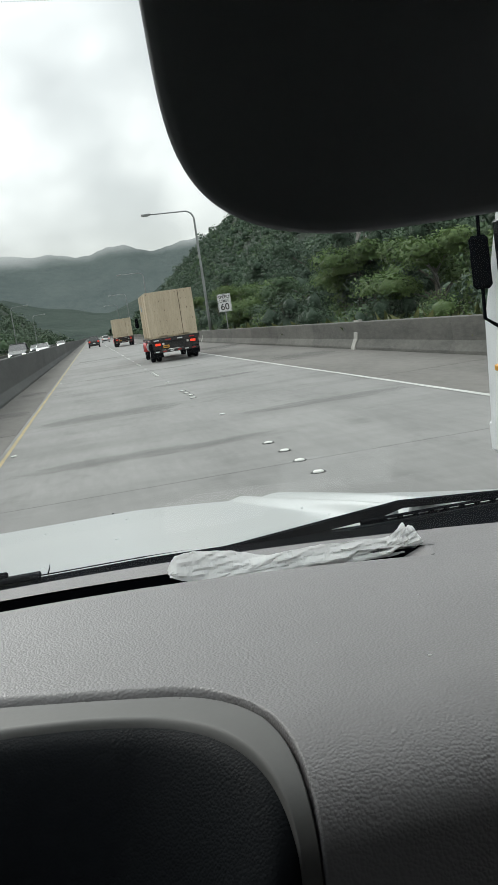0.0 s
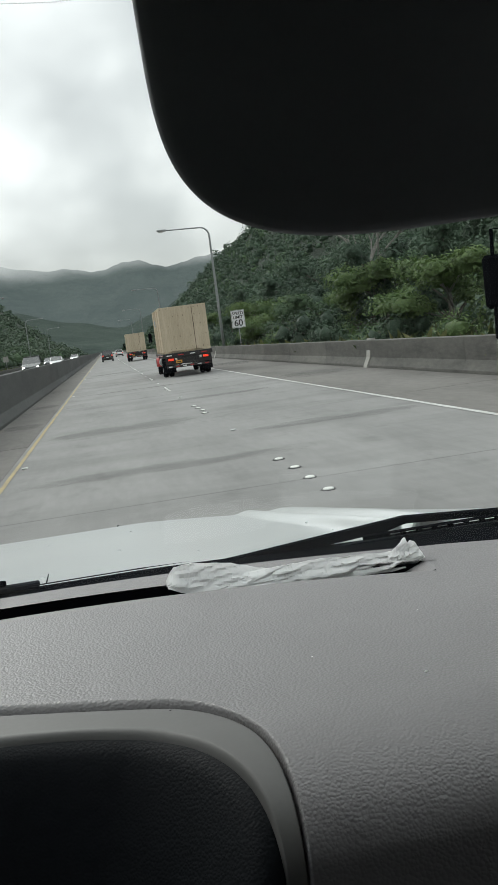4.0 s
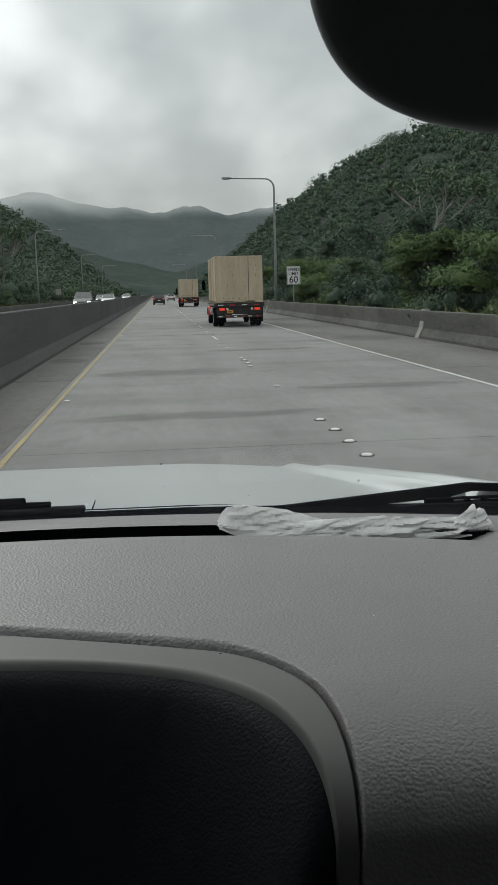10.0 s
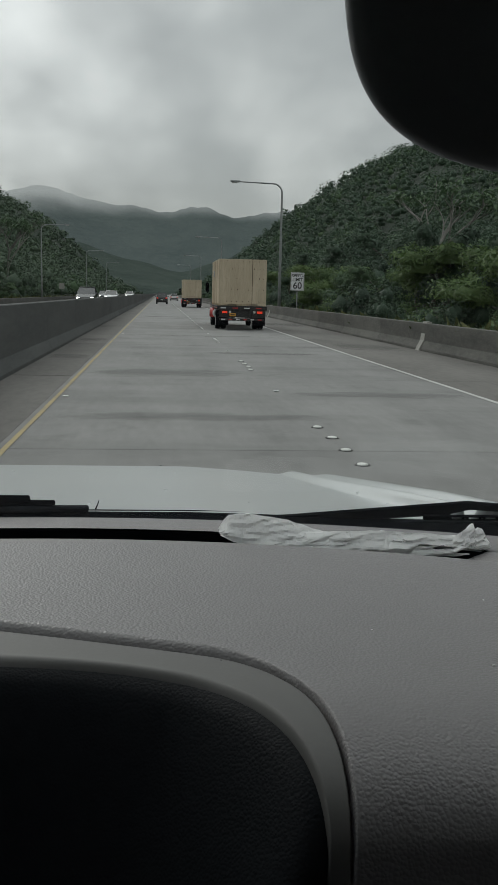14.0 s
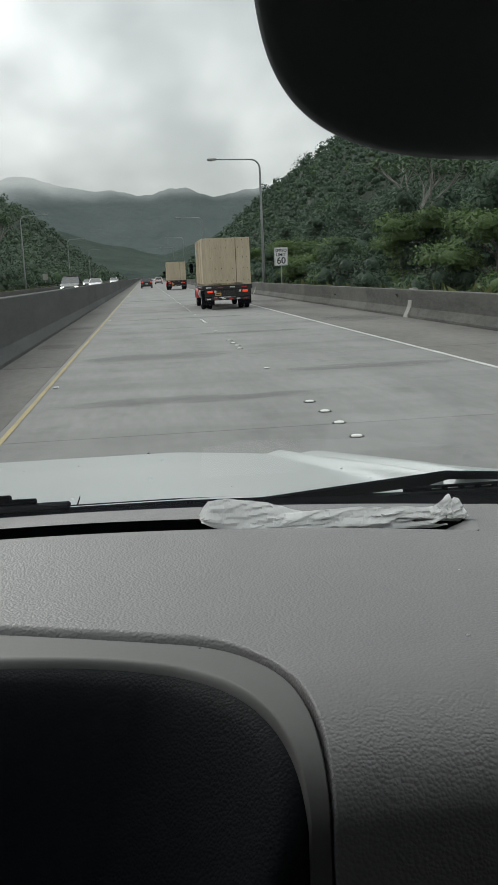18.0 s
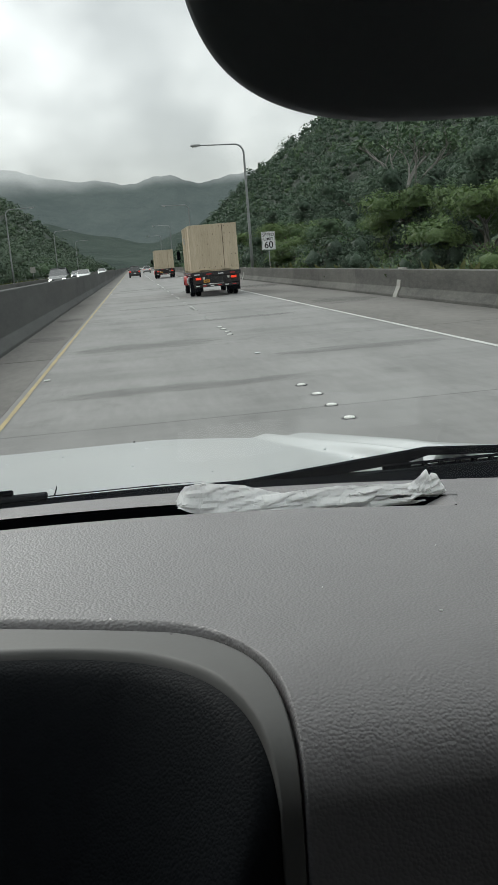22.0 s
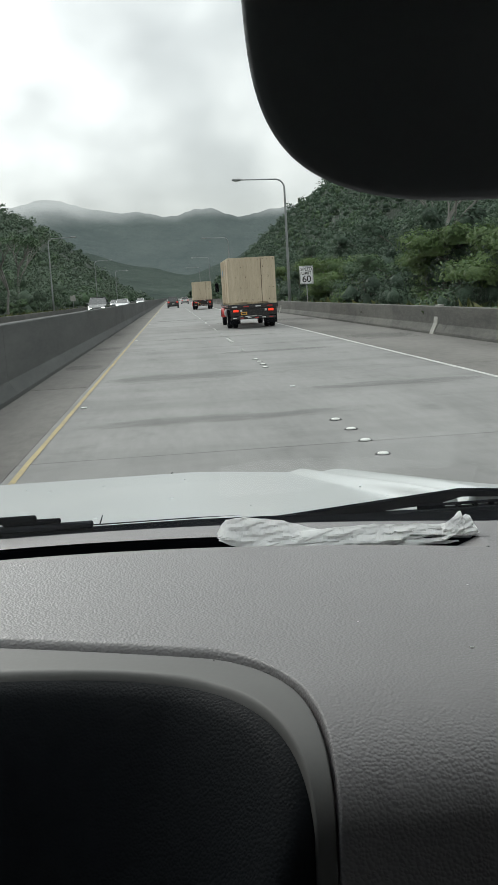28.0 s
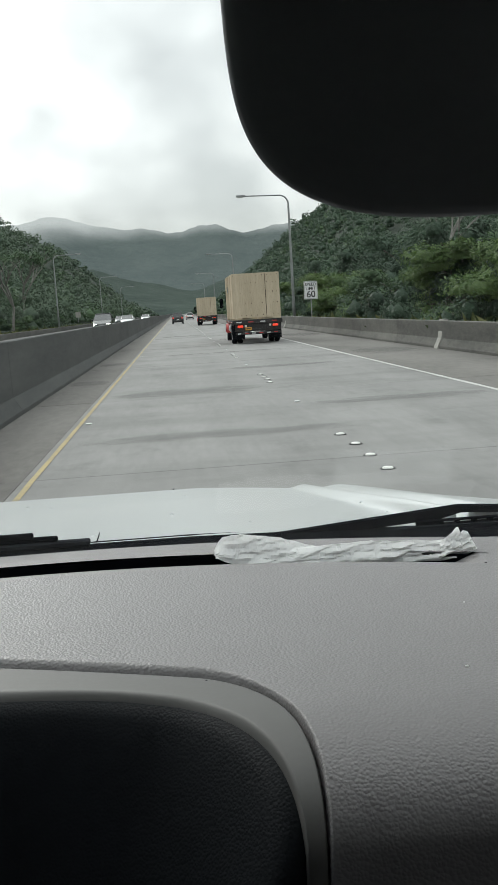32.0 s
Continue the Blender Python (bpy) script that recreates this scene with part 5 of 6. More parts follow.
def car(name, x, y, paint, label, heading=1, tall=1.55, lit=True, group="", category="car"):
    """A car, nose to +y for heading 1 and to -y for -1."""
    c = root(name, x, y, 0.0 if heading > 0 else 0.35, label, category, group, rz=0 if heading > 0 else 180)
    bm = bmesh.new()
    g = tall / 1.55

    def ring(yy, w, z0, z1):
        return [(-w, yy, z0), (-w, yy, z0 + (z1 - z0) * 0.55), (-w * 0.94, yy, z1 - 0.03), (-w * 0.86, yy, z1), (w * 0.86, yy, z1), (w * 0.94, yy, z1 - 0.03), (w, yy, z0 + (z1 - z0) * 0.55), (w, yy, z0)]

    def loft(rings):
        loops = [[bm.verts.new(p) for p in r] for r in rings]
        n = len(loops[0])
        for a, b in zip(loops, loops[1:]):
            for k in range(n):
                bm.faces.new((a[k], a[(k + 1) % n], b[(k + 1) % n], b[k]))
        bm.faces.new(loops[0])
        bm.faces.new(loops[-1][::-1])
        bmesh.ops.recalc_face_normals(bm, faces=bm.faces)

    loft([ring(0.0, 0.80, 0.42, 0.86 * g), ring(0.06, 0.88, 0.30, 0.98 * g), ring(0.9, 0.92, 0.24, 1.0 * g), ring(3.1, 0.92, 0.24, 0.98 * g), ring(4.1, 0.88, 0.25, 0.88 * g), ring(4.48, 0.78, 0.32, 0.74 * g), ring(4.55, 0.7, 0.4, 0.66 * g)])
    part("body", bm, paint, c)
    bm = bmesh.new()
    a = [(-0.82, 0.10, 0.97 * g), (0.82, 0.10, 0.97 * g), (0.82, 3.25, 0.96 * g), (-0.82, 3.25, 0.96 * g)]
    b = [(-0.64, 0.45, 1.50 * g), (0.64, 0.45, 1.50 * g), (0.64, 2.25, 1.50 * g), (-0.64, 2.25, 1.50 * g)]
    va, vb = [bm.verts.new(p) for p in a], [bm.verts.new(p) for p in b]
    for k in range(4):
        bm.faces.new((va[k], va[(k + 1) % 4], vb[(k + 1) % 4], vb[k]))
    bm.faces.new(vb)
    bmesh.ops.recalc_face_normals(bm, faces=bm.faces)
    part("glasshouse", bm, DARK_GLASS, c, "dark tinted windows")
    part("roof", boxes((-0.655, 0.655, 0.42, 2.28, 1.485 * g, 1.55 * g), bevel=0.025), paint, c)
    for s in (-1, 1):
        for y0, z0, y1, z1 in ((0.12, 0.97, 0.46, 1.5), (1.45, 0.98, 1.42, 1.5), (3.2, 0.97, 2.22, 1.5)):
            bm = bmesh.new()
            tube(bm, [(s * 0.825, y0, z0 * g), (s * 0.65, y1, z1 * g)], 0.035, 6)
            part("pillar", bm, paint, c)
        for yy in (0.85, 3.6):
            wheel(c, s * 0.80, yy, 0.34, 0.22, out=s)
        part("tail_light", boxes((s * 0.70 - 0.13, s * 0.70 + 0.13, -0.025, 0.09, 0.72 * g, 0.90 * g), bevel=0.02), TAIL, c)
        part("headlight", boxes((s * 0.62 - 0.15, s * 0.62 + 0.15, 4.40, 4.545, 0.58 * g, 0.72 * g), bevel=0.03), HEADLIGHT if lit else LAMP_LENS, c)
        part("door_mirror", boxes((s * 0.99 - 0.09, s * 0.99 + 0.09, 2.75, 2.9, 0.95 * g, 1.1 * g), bevel=0.03), paint, c)
    part("bumper", boxes((-0.84, 0.84, -0.06, 0.05, 0.36, 0.58), (-0.74, 0.74, 4.5, 4.6, 0.34, 0.52), bevel=0.03), CHASSIS, c)
    part("number_plate", boxes((-0.2, 0.2, -0.075, -0.058, 0.62, 0.74)), WHITE_TAPE, c)
    return c


truck = flatbed_truck(4.0, 46.0)
load = crate(4.0, 46.05)
copy_thing(truck, pose(4.0, 118.0, 0))
copy_thing(load, pose(4.0, 118.05, 1.172))

BOX_WHITE = material("white_box_panel", (0.62, 0.64, 0.66), (0.74, 0.75, 0.76), scale=0.8, rough=0.45, fine=12, bump=0.04, stretch=(1, 1, 0.4))
CREAM_RAIL = material("stained_cream_rail", (0.34, 0.29, 0.20), (0.50, 0.44, 0.33), scale=2.5, rough=0.7, fine=20, bump=0.2)


def box_truck(x, y):
    """A cab-over box truck; origin under the middle of its nose, tail to -y."""
    t = root("box_truck", x, y, 0.0, "white box truck with stained cream side rail, driving beside the car", "truck", "trucks in the right lane")
    part("box_body", boxes((-1.2, 1.2, -7.9, -1.95, 1.10, 3.55), bevel=0.02), BOX_WHITE, t, "white panelled cargo box")
    for s in (-1, 1):
        part("side_rail", boxes((s * 1.215 - 0.02, s * 1.215 + 0.02, -7.9, -1.95, 0.94, 1.13), bevel=0.008), CREAM_RAIL, t, "stained cream side rail")
        part("corner_post", boxes((s * 1.205 - 0.015, s * 1.205 + 0.015, -2.05, -1.94, 1.10, 3.57), bevel=0.006), ALLOY, t)
        part("top_rail", boxes((s * 1.2 - 0.02, s * 1.2 + 0.02, -7.9, -1.95, 3.50, 3.58), bevel=0.008), ALLOY, t)
        for k in range(4):
            part("panel_seam", boxes((s * 1.2 - 0.004, s * 1.2 + 0.004, -3.2 - 1.2 * k, -3.185 - 1.2 * k, 1.14, 3.5)), BOX_WHITE, t)
    part("chassis_frame", boxes((-0.45, -0.33, -7.8, -0.4, 0.62, 0.94), (0.33, 0.45, -7.8, -0.4, 0.62, 0.94), (-0.9, 0.9, -4.2, -4.0, 0.6, 0.9), bevel=0.01), CHASSIS, t)
    bm = bmesh.new()
    prof = [(-1.80, 0.72), (-1.80, 2.28), (-1.62, 2.38), (-0.62, 2.36), (-0.42, 2.26), (-0.10, 1.42), (-0.03, 1.20), (0.0, 0.62), (-0.12, 0.45), (-0.40, 0.45), (-0.62, 0.92), (-1.25, 0.92), (-1.40, 0.72)]
    for q, w in ((-1.0, 0.0), (1.0, 0.0)):
        [bm.verts.new((q * (1.02 if z > 1.35 else 1.06), yy, z)) for yy, z in prof]
    bm.verts.ensure_lookup_table()
    n = len(prof)
    for k in range(n):
        bm.faces.new((bm.verts[k], bm.verts[(k + 1) % n], bm.verts[n + (k + 1) % n], bm.verts[n + k]))
    bm.faces.new(bm.verts[:n])
    bm.faces.new(bm.verts[n:2 * n][::-1])
    bmesh.ops.recalc_face_normals(bm, faces=bm.faces)
    bmesh.ops.bevel(bm, geom=[e for e in bm.edges if abs(e.verts[0].co.x - e.verts[1].co.x) < 0.1], offset=0.035, segments=2, affect="EDGES")
    part("cab", bm, BOX_WHITE, t, "white cab")
    part("windscreen", boxes((-0.9, 0.9, -0.02, 0.0, 0.0, 0.86), bevel=0.006), DARK_GLASS, t).matrix_basis = pose(0, -0.09, 1.43, 21, 0, 0)
    part("bumper", boxes((-1.05, 1.05, -0.12, 0.06, 0.40, 0.66), bevel=0.03), BOX_WHITE, t)
    part("grille", boxes((-0.6, 0.6, -0.03, 0.02, 0.74, 1.02), bevel=0.01), CHASSIS, t)
    for s in (-1, 1):
        part("door_window", boxes((s * 1.045 - 0.012, s * 1.045 + 0.012, -1.28, -0.42, 1.42, 2.12), bevel=0.01), DARK_GLASS, t)
        part("door_seam", boxes((s * 1.058 - 0.008, s * 1.058 + 0.008, -1.40, -1.385, 0.9, 2.2)), CHASSIS, t)
        part("step", boxes((s * 0.98 - 0.12, s * 0.98 + 0.12, -1.30, -0.55, 0.40, 0.47), bevel=0.01), CHASSIS, t)
        part("headlight", boxes((s * 0.82 - 0.17, s * 0.82 + 0.17, -0.05, 0.03, 0.74, 0.98), bevel=0.03), LAMP_LENS, t)
        part("indicator", boxes((s * 1.055 - 0.02, s * 1.055 + 0.02, -0.30, -0.23, 1.05, 1.10), bevel=0.01), AMBER_PLATE, t)
        bm = bmesh.new()
        tube(bm, [(s * 1.0, -0.46, 2.2), (s * 1.13, -0.36, 2.22), (s * 1.15, -0.34, 1.45), (s * 1.04, -0.30, 1.38)], 0.014, 6)
        part("mirror_arm", bm, BLACK_PLASTIC, t)
        part("mirror_head", boxes((s * 1.14 - 0.07, s * 1.14 + 0.07, -0.38, -0.31, 1.66, 2.04), bevel=0.025), BLACK_PLASTIC, t)
        wheel(t, s * 0.94, -0.95, 0.40, 0.23, out=s, dish=0.02)
        for xx in (0.72, 0.98):
            wheel(t, s * xx, -5.4, 0.42, 0.22, out=s, dish=0.08)
        part("mud_flap", boxes((s * 0.86 - 0.28, s * 0.86 + 0.28, -6.05, -6.03, 0.2, 0.8)), RUBBER, t)
        part("tail_light", boxes((s * 1.05 - 0.07, s * 1.05 + 0.07, -7.94, -7.89, 1.15, 1.45), bevel=0.01), TAIL, t)
    part("roller_door", boxes((-1.05, 1.05, -7.93, -7.88, 1.2, 3.4), bevel=0.01), CHASSIS, t)
    part("tail_lift", boxes((-1.15, 1.15, -8.05, -7.9, 0.75, 1.12), (-1.0, 1.0, -8.1, -7.9, 0.42, 0.55), bevel=0.015), ALLOY, t)
    part("fuel_tank", boxes((-1.0, -0.55, -3.6, -2.6, 0.45, 0.85), bevel=0.06), CHASSIS, t)


box_truck(3.95, 6.75)

PAINT_DARK = material("dark_green_paint", (0.010, 0.014, 0.013), (0.02, 0.026, 0.024), bump=0.02, rough=0.25, coat=0.6)
PAINT_WHITE = material("white_car_paint", (0.66, 0.67, 0.67), (0.75, 0.75, 0.74), bump=0.02, rough=0.3, coat=0.6)
PAINT_GREY = material("grey_car_paint", (0.14, 0.15, 0.16), (0.2, 0.21, 0.22), bump=0.02, rough=0.28, coat=0.6)
car("car", 0.35, 150, PAINT_DARK, "dark green off-roader driving ahead in the lane", 1, 1.8, False)
car("car", 3.4, 225, PAINT_WHITE, "white car far ahead on the motorway", 1, 1.6, False)
car("car", 0.6, 262, PAINT_GREY, "grey car far ahead on the motorway", 1, 1.6, False)
car("car", -6.8, 92, PAINT_DARK, "dark oncoming off-roader with lit headlamps", -1, 1.8, True, "oncoming cars")
car("car", -6.6, 133, PAINT_WHITE, "white oncoming car with lit headlamps", -1, 1.55, True, "oncoming cars")
car("car", -10.2, 178, PAINT_GREY, "grey oncoming car with lit headlamps", -1, 1.55, True, "oncoming cars")
car("car", -6.7, 215, PAINT_WHITE, "white oncoming car with lit headlamps", -1, 1.6, True, "oncoming cars")


# ---- street furniture ----
def street_lamp(x, y, arm, height=10.3):
    """A tapered steel column with a long level arm towards the road."""
    t = root("street_lamp", x, y, 0.0, "tall grey steel street lamp with one long arm", "street lamp", "street lamps")
    s = math.copysign(1, arm)
    bm = bmesh.new()
    pts = [(0, 0, -0.3), (0, 0, 4.0), (0, 0, height - 0.75)]
    rad = [0.13, 0.105, 0.075]
    for k in range(1, 9):
        a = math.pi / 2 * k / 8
        pts.append((s * 0.7 * (1 - math.cos(a)), 0, height - 0.75 + 0.7 * math.sin(a)))
        rad.append(0.072 - 0.002 * k)
    pts.append((arm - s * 0.5, 0, height + 0.02))
    rad.append(0.045)
    tube(bm, pts, rad, 12)
    part("column", bm, STEEL, t, smooth=True)
    bm = bmesh.new()
    box(bm, min(arm - s * 0.6, arm + s * 0.12), max(arm - s * 0.6, arm + s * 0.12), -0.14, 0.14, height - 0.04, height + 0.11, bevel=0.04, seg=2)
    part("lamp_head", bm, STEEL, t)
    part("lens", boxes((min(arm - s * 0.4, arm), max(arm - s * 0.4, arm), -0.1, 0.1, height - 0.09, height - 0.035), bevel=0.02), LAMP_LENS, t)
    part("base_plate", boxes((-0.2, 0.2, -0.2, 0.2, -0.3, 0.04), bevel=0.02), STEEL, t)
    return t


lamp = street_lamp(9.35, 74.0, -3.9)
for y in (146.0, 218.0, 290.0):
    copy_thing(lamp, pose(9.35, y, 0))
lamp = street_lamp(-15.6, 128.0, 3.6)
for y in (205.0, 282.0):
    copy_thing(lamp, pose(-15.6, y, 0))


def lettering(text, size, x, y, z, parent):
    cu = bpy.data.curves.new("lettering", "FONT")
    cu.body, cu.size, cu.align_x, cu.align_y, cu.extrude, cu.offset = text, size, "CENTER", "CENTER", 0.002, size * 0.012
    cu.materials.append(SIGN_BLACK)
    ob = new("lettering", cu)
    ob.parent = parent
    ob.matrix_basis = pose(x, y, z, 90, 0, 0)
    return ob


def speed_sign(x, y):
    t = root("speed_limit_sign", x, y, 0.0, "white rectangular speed limit sign with black lettering on a post", "road sign")
    part("post", boxes((-0.03, 0.03, -0.02, 0.04, -0.4, 3.35), bevel=0.008), STEEL, t)
    part("plate", boxes((-0.46, 0.46, -0.045, -0.025, 2.1, 3.3), bevel=0.006), SIGN_WHITE, t)
    part("border", boxes((-0.43, 0.43, -0.049, -0.046, 3.255, 3.27), (-0.43, 0.43, -0.049, -0.046, 2.13, 2.145), (-0.43, -0.415, -0.049, -0.046, 2.145, 3.255), (0.415, 0.43, -0.049, -0.046, 2.145, 3.255)), SIGN_BLACK, t)
    lettering("SPEED", 0.29, 0, -0.05, 3.08, t)
    lettering("LIMIT", 0.29, 0, -0.05, 2.81, t)
    lettering("60", 0.62, 0, -0.05, 2.41, t)


speed_sign(9.3, 64.0)


def sign_back(x, y):
    t = root("road_sign", x, y, 0.0, "small pale road sign seen over the median on the far verge", "road sign")
    part("post", boxes((-0.03, 0.03, 0.0, 0.05, -0.4, 2.9), bevel=0.008), STEEL, t)
    part("plate", boxes((-0.4, 0.4, -0.03, -0.005, 2.0, 2.9), bevel=0.01), PALE_CONCRETE, t)


sign_back(-15.4, 128.0 + 24)


# ---- plants ----
def limb_set(rng, height, spread, forks, base):
    """Trunk and limbs: lists of (points, radii), and the ends that bear leaves."""
    out, ends = [], []
    lean = rng.normal(0, 0.05, 2)
    trunk = [Vector((lean[0] * z * z / height, lean[1] * z * z / height, z)) for z in np.linspace(-0.4, height * 0.72, 6)]
    out.append((trunk, [base * (1 - 0.12 * k) for k in range(6)]))
    for k in range(forks):
        a = 2 * math.pi * (k + rng.uniform(-0.3, 0.3)) / forks
        s = trunk[2 + k % 4]
        reach = spread * rng.uniform(0.55, 1.0)
        rise = height * rng.uniform(0.18, 0.42)
        p = [s + Vector((math.cos(a) * reach * q, math.sin(a) * reach * q, rise * q ** 0.8)) for q in (0, 0.35, 0.7, 1.0)]
        out.append((p, [base * 0.5, base * 0.36, base * 0.24, base * 0.1]))
        ends += [p[-1], p[-2]]
    ends.append(trunk[-1] + Vector((0, 0, height * 0.12)))
    return out, ends


def tree(name, seed, height, spread, leaf, per, mat, bark, label, group, lobe=0.42, forks=9, squash=0.7):
    """A tree: tapered trunk, limbs and a crown of leaf clumps round the limbs' ends."""
    rng = np.random.default_rng(seed)
    t = root(name, 0, 0, 0, label, "tree" if height > 4 else "bush", group)
    limbs, ends = limb_set(rng, height, spread, forks, height * 0.026)
    bm = bmesh.new()
    for pts, rad in limbs:
        tube(bm, pts, rad, 7)
    part("trunk", bm, bark, t, smooth=True)
    cs, ns, mids, rads = [], [], [], []
    for e in ends:
        r = spread * lobe * rng.uniform(0.7, 1.25)
        mids.append(tuple(e))
        rads.append(r)
        n = rng.normal(0, 1, (per, 3))
        n /= np.linalg.norm(n, axis=1)[:, None]
        n[:, 2] = np.where(n[:, 2] < -0.35, -n[:, 2], n[:, 2])
        rad = r * rng.uniform(0.55, 1.05, (per, 1)) ** 0.6
        bumpy = 1 + 0.25 * np.sin(n[:, :1] * 7 + seed) * np.cos(n[:, 1:2] * 6 + n[:, 2:3] * 5)
        cs.append(np.array(e) + n * rad * bumpy * np.array([1, 1, squash]))
        ns.append(n + np.array([0, 0, 0.45]))
    c, n = np.concatenate(cs), np.concatenate(ns)
    foliage = leaves(c, n, rng.uniform(0.6, 1.3, len(c)) * leaf, rng, 0.5)
    v, f, soft = joined(foliage, cores(np.array(mids), np.array(rads) * 0.52, squash))
    cloud_mesh("crown", v, f, soft, mat, t)
    return t


def shrub(name, seed, height, spread, leaf, count, mat, label, group):
    """A bush that leafs from the ground."""
    rng = np.random.default_rng(seed)
    t = root(name, 0, 0, 0, label, "bush", group)
    bm = bmesh.new()
    for k in range(6):
        a = rng.uniform(0, 6.28)
        tube(bm, [(0, 0, -0.3), (math.cos(a) * spread * 0.3, math.sin(a) * spread * 0.3, height * 0.45), (math.cos(a) * spread * 0.6, math.sin(a) * spread * 0.6, height * 0.75)], [0.05, 0.035, 0.01], 5)
    part("stems", bm, BARK, t)
    lobes = rng.uniform(-1, 1, (9, 3)) * np.array([spread * 0.75, spread * 0.75, height * 0.28]) + np.array([0, 0, height * 0.5])
    cs, ns = [], []
    for e in lobes:
        n = rng.normal(0, 1, (count, 3))
        n /= np.linalg.norm(n, axis=1)[:, None]
        rad = rng.uniform(0.6, 1.05, (count, 1)) * rng.uniform(0.8, 1.2)
        cs.append(e + n * rad * np.array([spread * 0.5, spread * 0.5, height * 0.33]))
        ns.append(n + np.array([0, 0, 0.5]))
    c, n = np.concatenate(cs), np.concatenate(ns)
    c[:, 2] = np.maximum(c[:, 2], -0.2 + 0.3 * rng.random(len(c)))
    foliage = leaves(c, n, rng.uniform(0.6, 1.3, len(c)) * leaf, rng, 0.5)
    v, f, soft = joined(foliage, cores(lobes, np.full(len(lobes), spread * 0.27), height * 0.62 / spread))
    cloud_mesh("foliage", v, f, soft, mat, t)
    return t


def bare_tree(seed, height):
    """A pale, thinly leafed tree with long forked limbs."""
    rng = np.random.default_rng(seed)
    t = root("thin_tree", 0, 0, 0, "tall pale-barked tree with thin open crown", "tree", "thin pale trees")
    bm = bmesh.new()
    ends = []

    def grow(p, d, length, r, depth):
        q = p + d * length
        mid = p.lerp(q, 0.5) + Vector(rng.normal(0, 0.04 * length, 3))
        tube(bm, [p, mid, q], [r, r * 0.85, r * 0.7], 6, cap=depth == 0)
        if depth == 0:
            ends.append(q)
            return
        for k in range(2 if depth < 3 else 3):
            a = rng.uniform(0, 6.28)
            nd = (d + Vector((math.cos(a), math.sin(a), rng.uniform(-0.1, 0.35))) * rng.uniform(0.4, 0.7)).normalized()
            grow(q, nd, length * rng.uniform(0.6, 0.8), r * 0.66, depth - 1)

    grow(Vector((0, 0, -0.4)), Vector((0.08, 0, 1)).normalized(), height * 0.36, height * 0.017, 4)
    part("trunk", bm, PALE_BARK, t, smooth=True)
    cs = np.concatenate([np.array(e) + rng.normal(0, 0.45, (26, 3)) * np.array([1, 1, 0.6]) for e in ends])
    v, f, soft = leaves(cs, np.tile((0, 0, 1.0), (len(cs), 1)), rng.uniform(0.12, 0.3, len(cs)), rng, 0.6)
    cloud_mesh("crown", v, f, soft, LEAF_MID, t)
    return t


def scatter(kinds, spots, sink=0.1):
    """Sets the kinds, in turn, on the land at the spots (x, y, size, turn)."""
    used = set()
    for k, (x, y, s, a) in enumerate(spots):
        ob = kinds[k % len(kinds)]
        m = pose(x, y, land(x, y) - sink, 0, 0, a) @ Matrix.Diagonal((s, s, s, 1))
        if id(ob) not in used:
            used.add(id(ob))
            ob.matrix_basis = m
        else:
            c = copy_thing(ob, Matrix.Identity(4))
            c.matrix_basis = m


def plant():
    rng = random.Random(21)
    big = [tree("tree", 1, 6.5, 3.0, 0.18, 235, LEAF_DARK, BARK, "tall broad dark green tree on the slope", "slope trees"),
           tree("tree", 2, 5.5, 3.4, 0.175, 235, LEAF_MID, BARK, "broad mid-green tree on the slope", "slope trees", squash=0.55),
           tree("tree", 3, 8.0, 2.4, 0.175, 235, LEAF_DARK, BARK, "tall narrow dark green tree on the slope", "slope trees", squash=0.9)]
    spots = []
    for y in range(26, 215, 8):
        for x0 in (15, 21, 28):
            spots.append((x0 + rng.uniform(-2, 2.5), y + rng.uniform(-3, 3), rng.uniform(0.6, 1.05) * (0.65 if x0 == 15 else 1.0), rng.uniform(0, 360)))
    rng.shuffle(spots)
    scatter(big, spots)
    pale = [tree("light_tree", 41, 4.6, 2.9, 0.112, 480, LEAF_LIGHT, PALE_BARK, "light yellow-green spreading tree behind the roadside wall", "light green trees", squash=0.55)]
    scatter(pale, [(13.2, 34.0, 0.8, 0), (14.6, 47.0, 0.95, 120), (13.0, 69.0, 0.85, 200), (15.5, 92.0, 1.0, 70), (14.0, 27.0, 0.7, 300), (16.0, 140.0, 1.1, 10)])
    low = [shrub("bush", 5, 2.6, 2.0, 0.105, 430, LEAF_LIGHT, "light green spreading bush behind the wall", "roadside bushes"),
           shrub("bush", 6, 2.2, 2.2, 0.10, 430, LEAF_MID, "green bush behind the roadside wall", "roadside bushes"),
           shrub("bush", 7, 3.2, 1.8, 0.105, 430, LEAF_DARK, "dark green bush behind the roadside wall", "roadside bushes")]
    spots = []
    y = 17.0
    while y < 190:
        spots.append((11.4 + rng.uniform(-0.6, 1.8), y, rng.uniform(0.55, 1.0), rng.uniform(0, 360)))
        y += rng.uniform(1.8, 4.4)
    scatter(low, spots)
    far = [tree("tree", 11, 5.5, 2.8, 0.26, 150, LEAF_HAZED, BARK, "dark green tree beyond the oncoming lanes", "trees across the road"),
           tree("tree", 12, 5.0, 3.0, 0.26, 150, LEAF_MID, BARK, "mid-green tree beyond the oncoming lanes", "trees across the road", squash=0.6)]
    spots = [(-19 - rng.uniform(0, 14), 74 + 5.2 * k + rng.uniform(-2, 2), rng.uniform(0.4, 0.75), rng.uniform(0, 360)) for k in range(52)]
    scatter(far, spots)
    scatter([bare_tree(31, 13.0)], [(-20.0, 118.0, 0.9, 20), (-21.5, 139.0, 1.0, 140), (17.5, 60.0, 0.8, 200)])


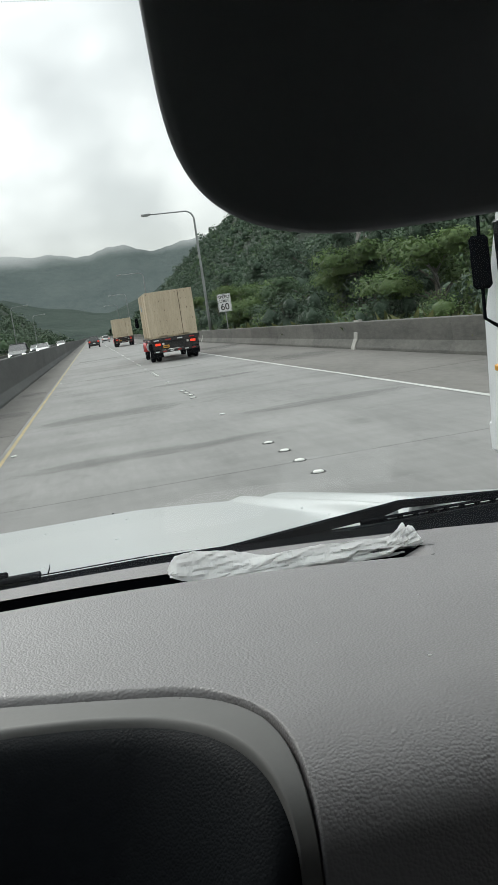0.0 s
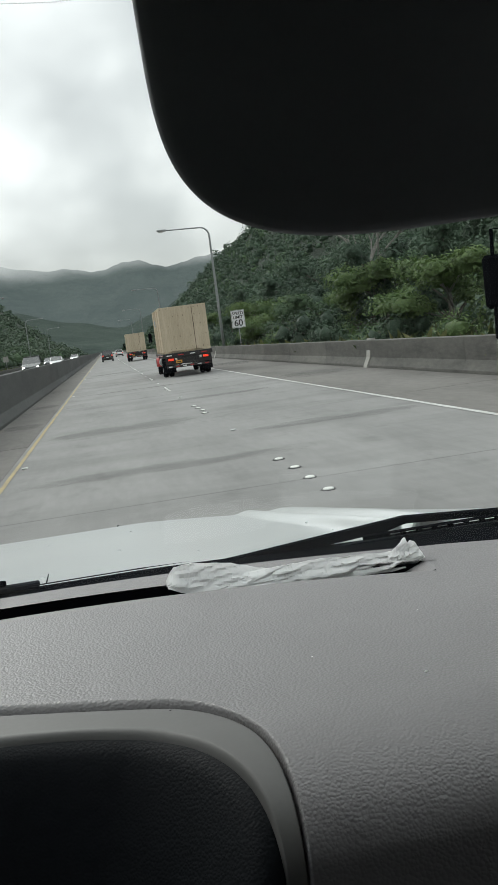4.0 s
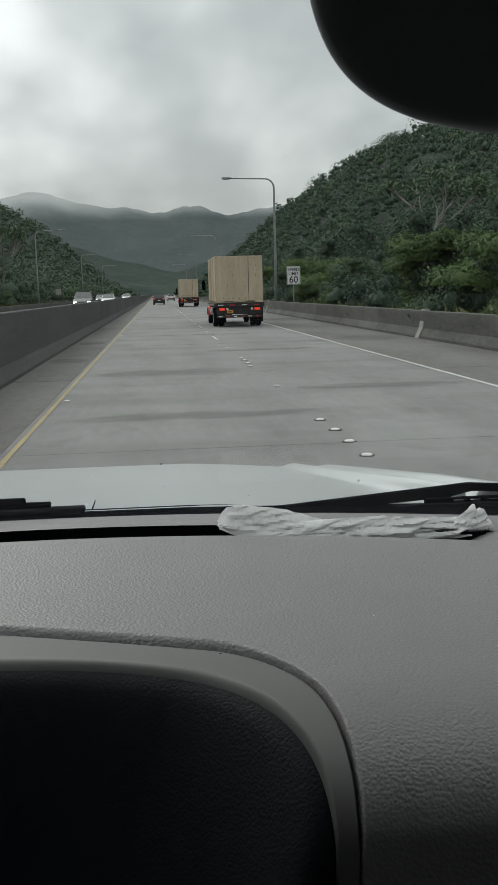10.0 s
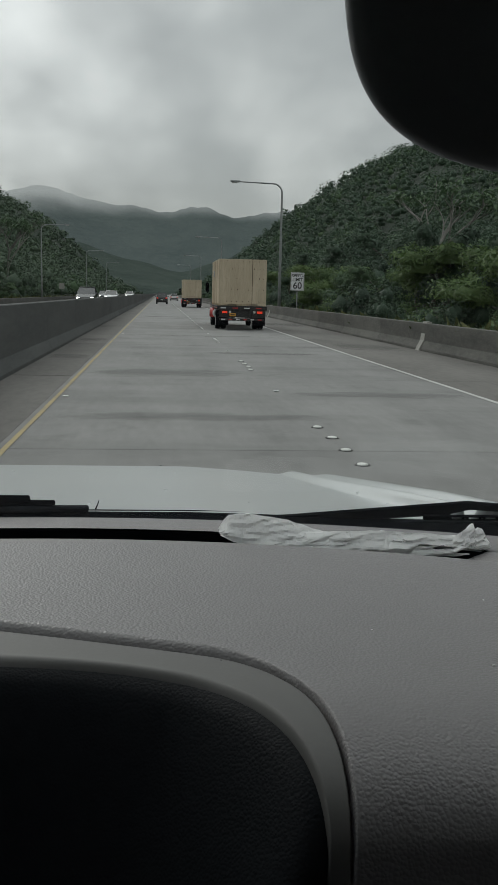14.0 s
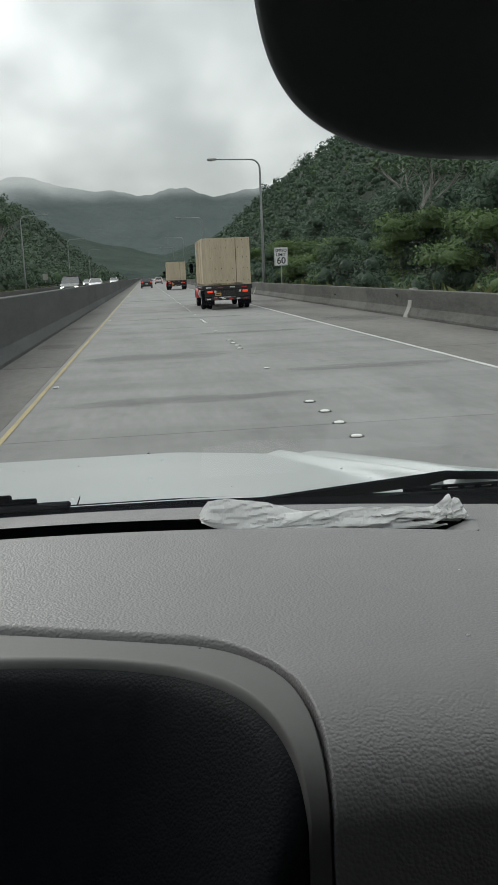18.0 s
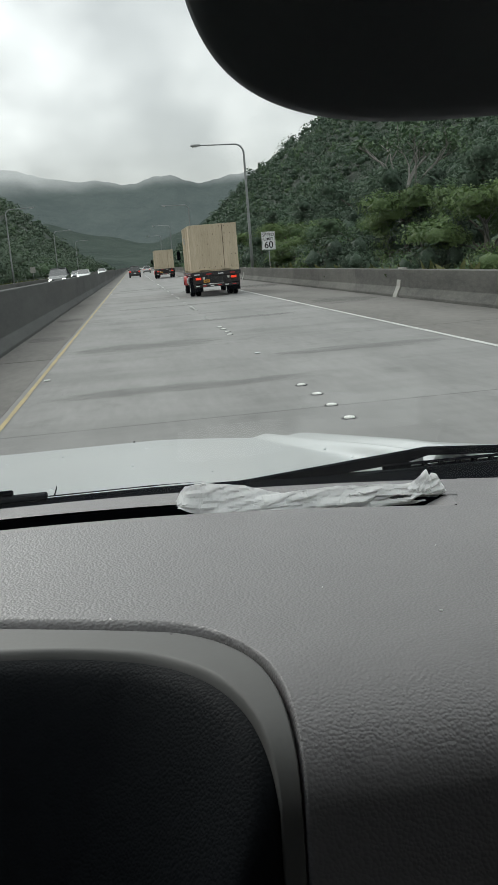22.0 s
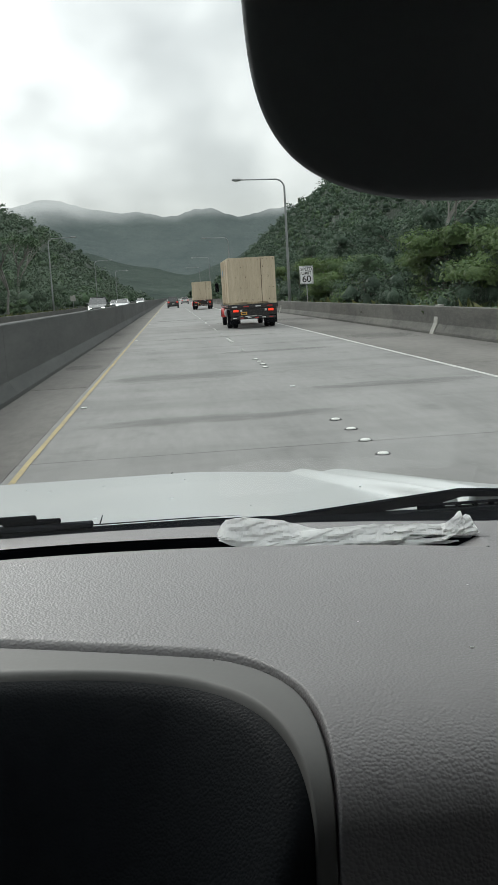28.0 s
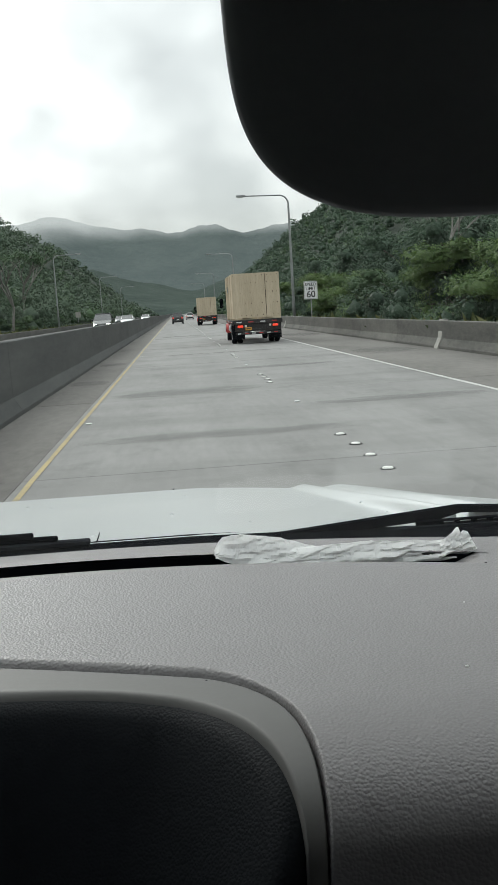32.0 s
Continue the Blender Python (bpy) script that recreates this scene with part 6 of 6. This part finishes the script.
def forest():
    """Crowns of the far woods on both slopes, in one piece of stuff a side."""
    rng = np.random.default_rng(77)
    for name, x0, x1, y0, y1, step, mat, label in (
            ("slope_forest", 20, 118, 30, 900, 3.9, LEAF_DARK, "dense dark green woods on the steep ridge"),
            ("slope_forest", 22, 120, 40, 600, 9.0, LEAF_MID, "lighter green crowns among the ridge woods"),
            ("valley_forest", -110, -20, 80, 800, 4.6, LEAF_HAZED, "dense green woods across the oncoming lanes"),
            ("valley_forest", -100, -18, 80, 450, 12.0, LEAF_MID, "mid-green scrub across the oncoming lanes")):
        cs, ns, ss, mids, rads = [], [], [], [], []
        y = y0
        while y < y1:
            st = step * (1.0 + max(0, y - 120) / 700.0)
            for x in np.arange(x0, x1, st):
                px, py = x + rng.uniform(-0.5, 0.5) * st, y + rng.uniform(-0.5, 0.5) * st
                r = min(st, 3.6) * (0.52 + 0.55 * rng.random() ** 1.8)
                size = 0.0018 * math.hypot(px, py)
                count = int(min(max(1.7 * (r / size) ** 2, 24), 620))
                n = rng.normal(0, 1, (count, 3))
                n /= np.linalg.norm(n, axis=1)[:, None]
                n[:, 2] = np.abs(n[:, 2]) * 1.1 - 0.12
                top = land(px, py) + r * rng.uniform(0.2, 1.6)
                mids.append((px, py, top))
                rads.append(min(r * 0.42, 1.1))
                cs.append(np.array([px, py, top]) + n * r * rng.uniform(0.70, 1.08, (count, 1)) * np.array([1, 1, 1.05]))
                ns.append(n + np.array([0, 0, 0.3]))
                ss.append(rng.uniform(0.6, 1.4, count) * size)
            y += st
        c, n, s = np.concatenate(cs), np.concatenate(ns), np.concatenate(ss)
        v, f, soft = joined(leaves(c, n, s, rng, 0.3, 1.3), cores(np.array(mids), np.array(rads)))
        tagged(cloud_mesh(name, v, f, soft, mat), label, "forest", kind="stuff")


def verge():
    """Grass and weeds at the feet of the walls."""
    rng = np.random.default_rng(9)
    n = 5200
    x = np.where(rng.random(n) < 0.5, WALL_RIGHT + 0.5 + rng.random(n) * 2.2, -15.6 - rng.random(n) * 3)
    y = 14 + rng.random(n) ** 1.6 * 170
    c = np.stack([x, y, 0.05 + rng.random(n) * 0.6], 1)
    v, f, soft = leaves(c, rng.normal(0, 1, (n, 3)) * np.array([1, 1, 0.2]), rng.uniform(0.2, 0.5, n), rng, 0.3, 2.6)
    tagged(cloud_mesh("verge_grass", v, f, soft, GRASS), "tufted verge grass behind the road walls", "grass", kind="stuff")


plant()
forest()
verge()
lane_markers()
lay_slabs()
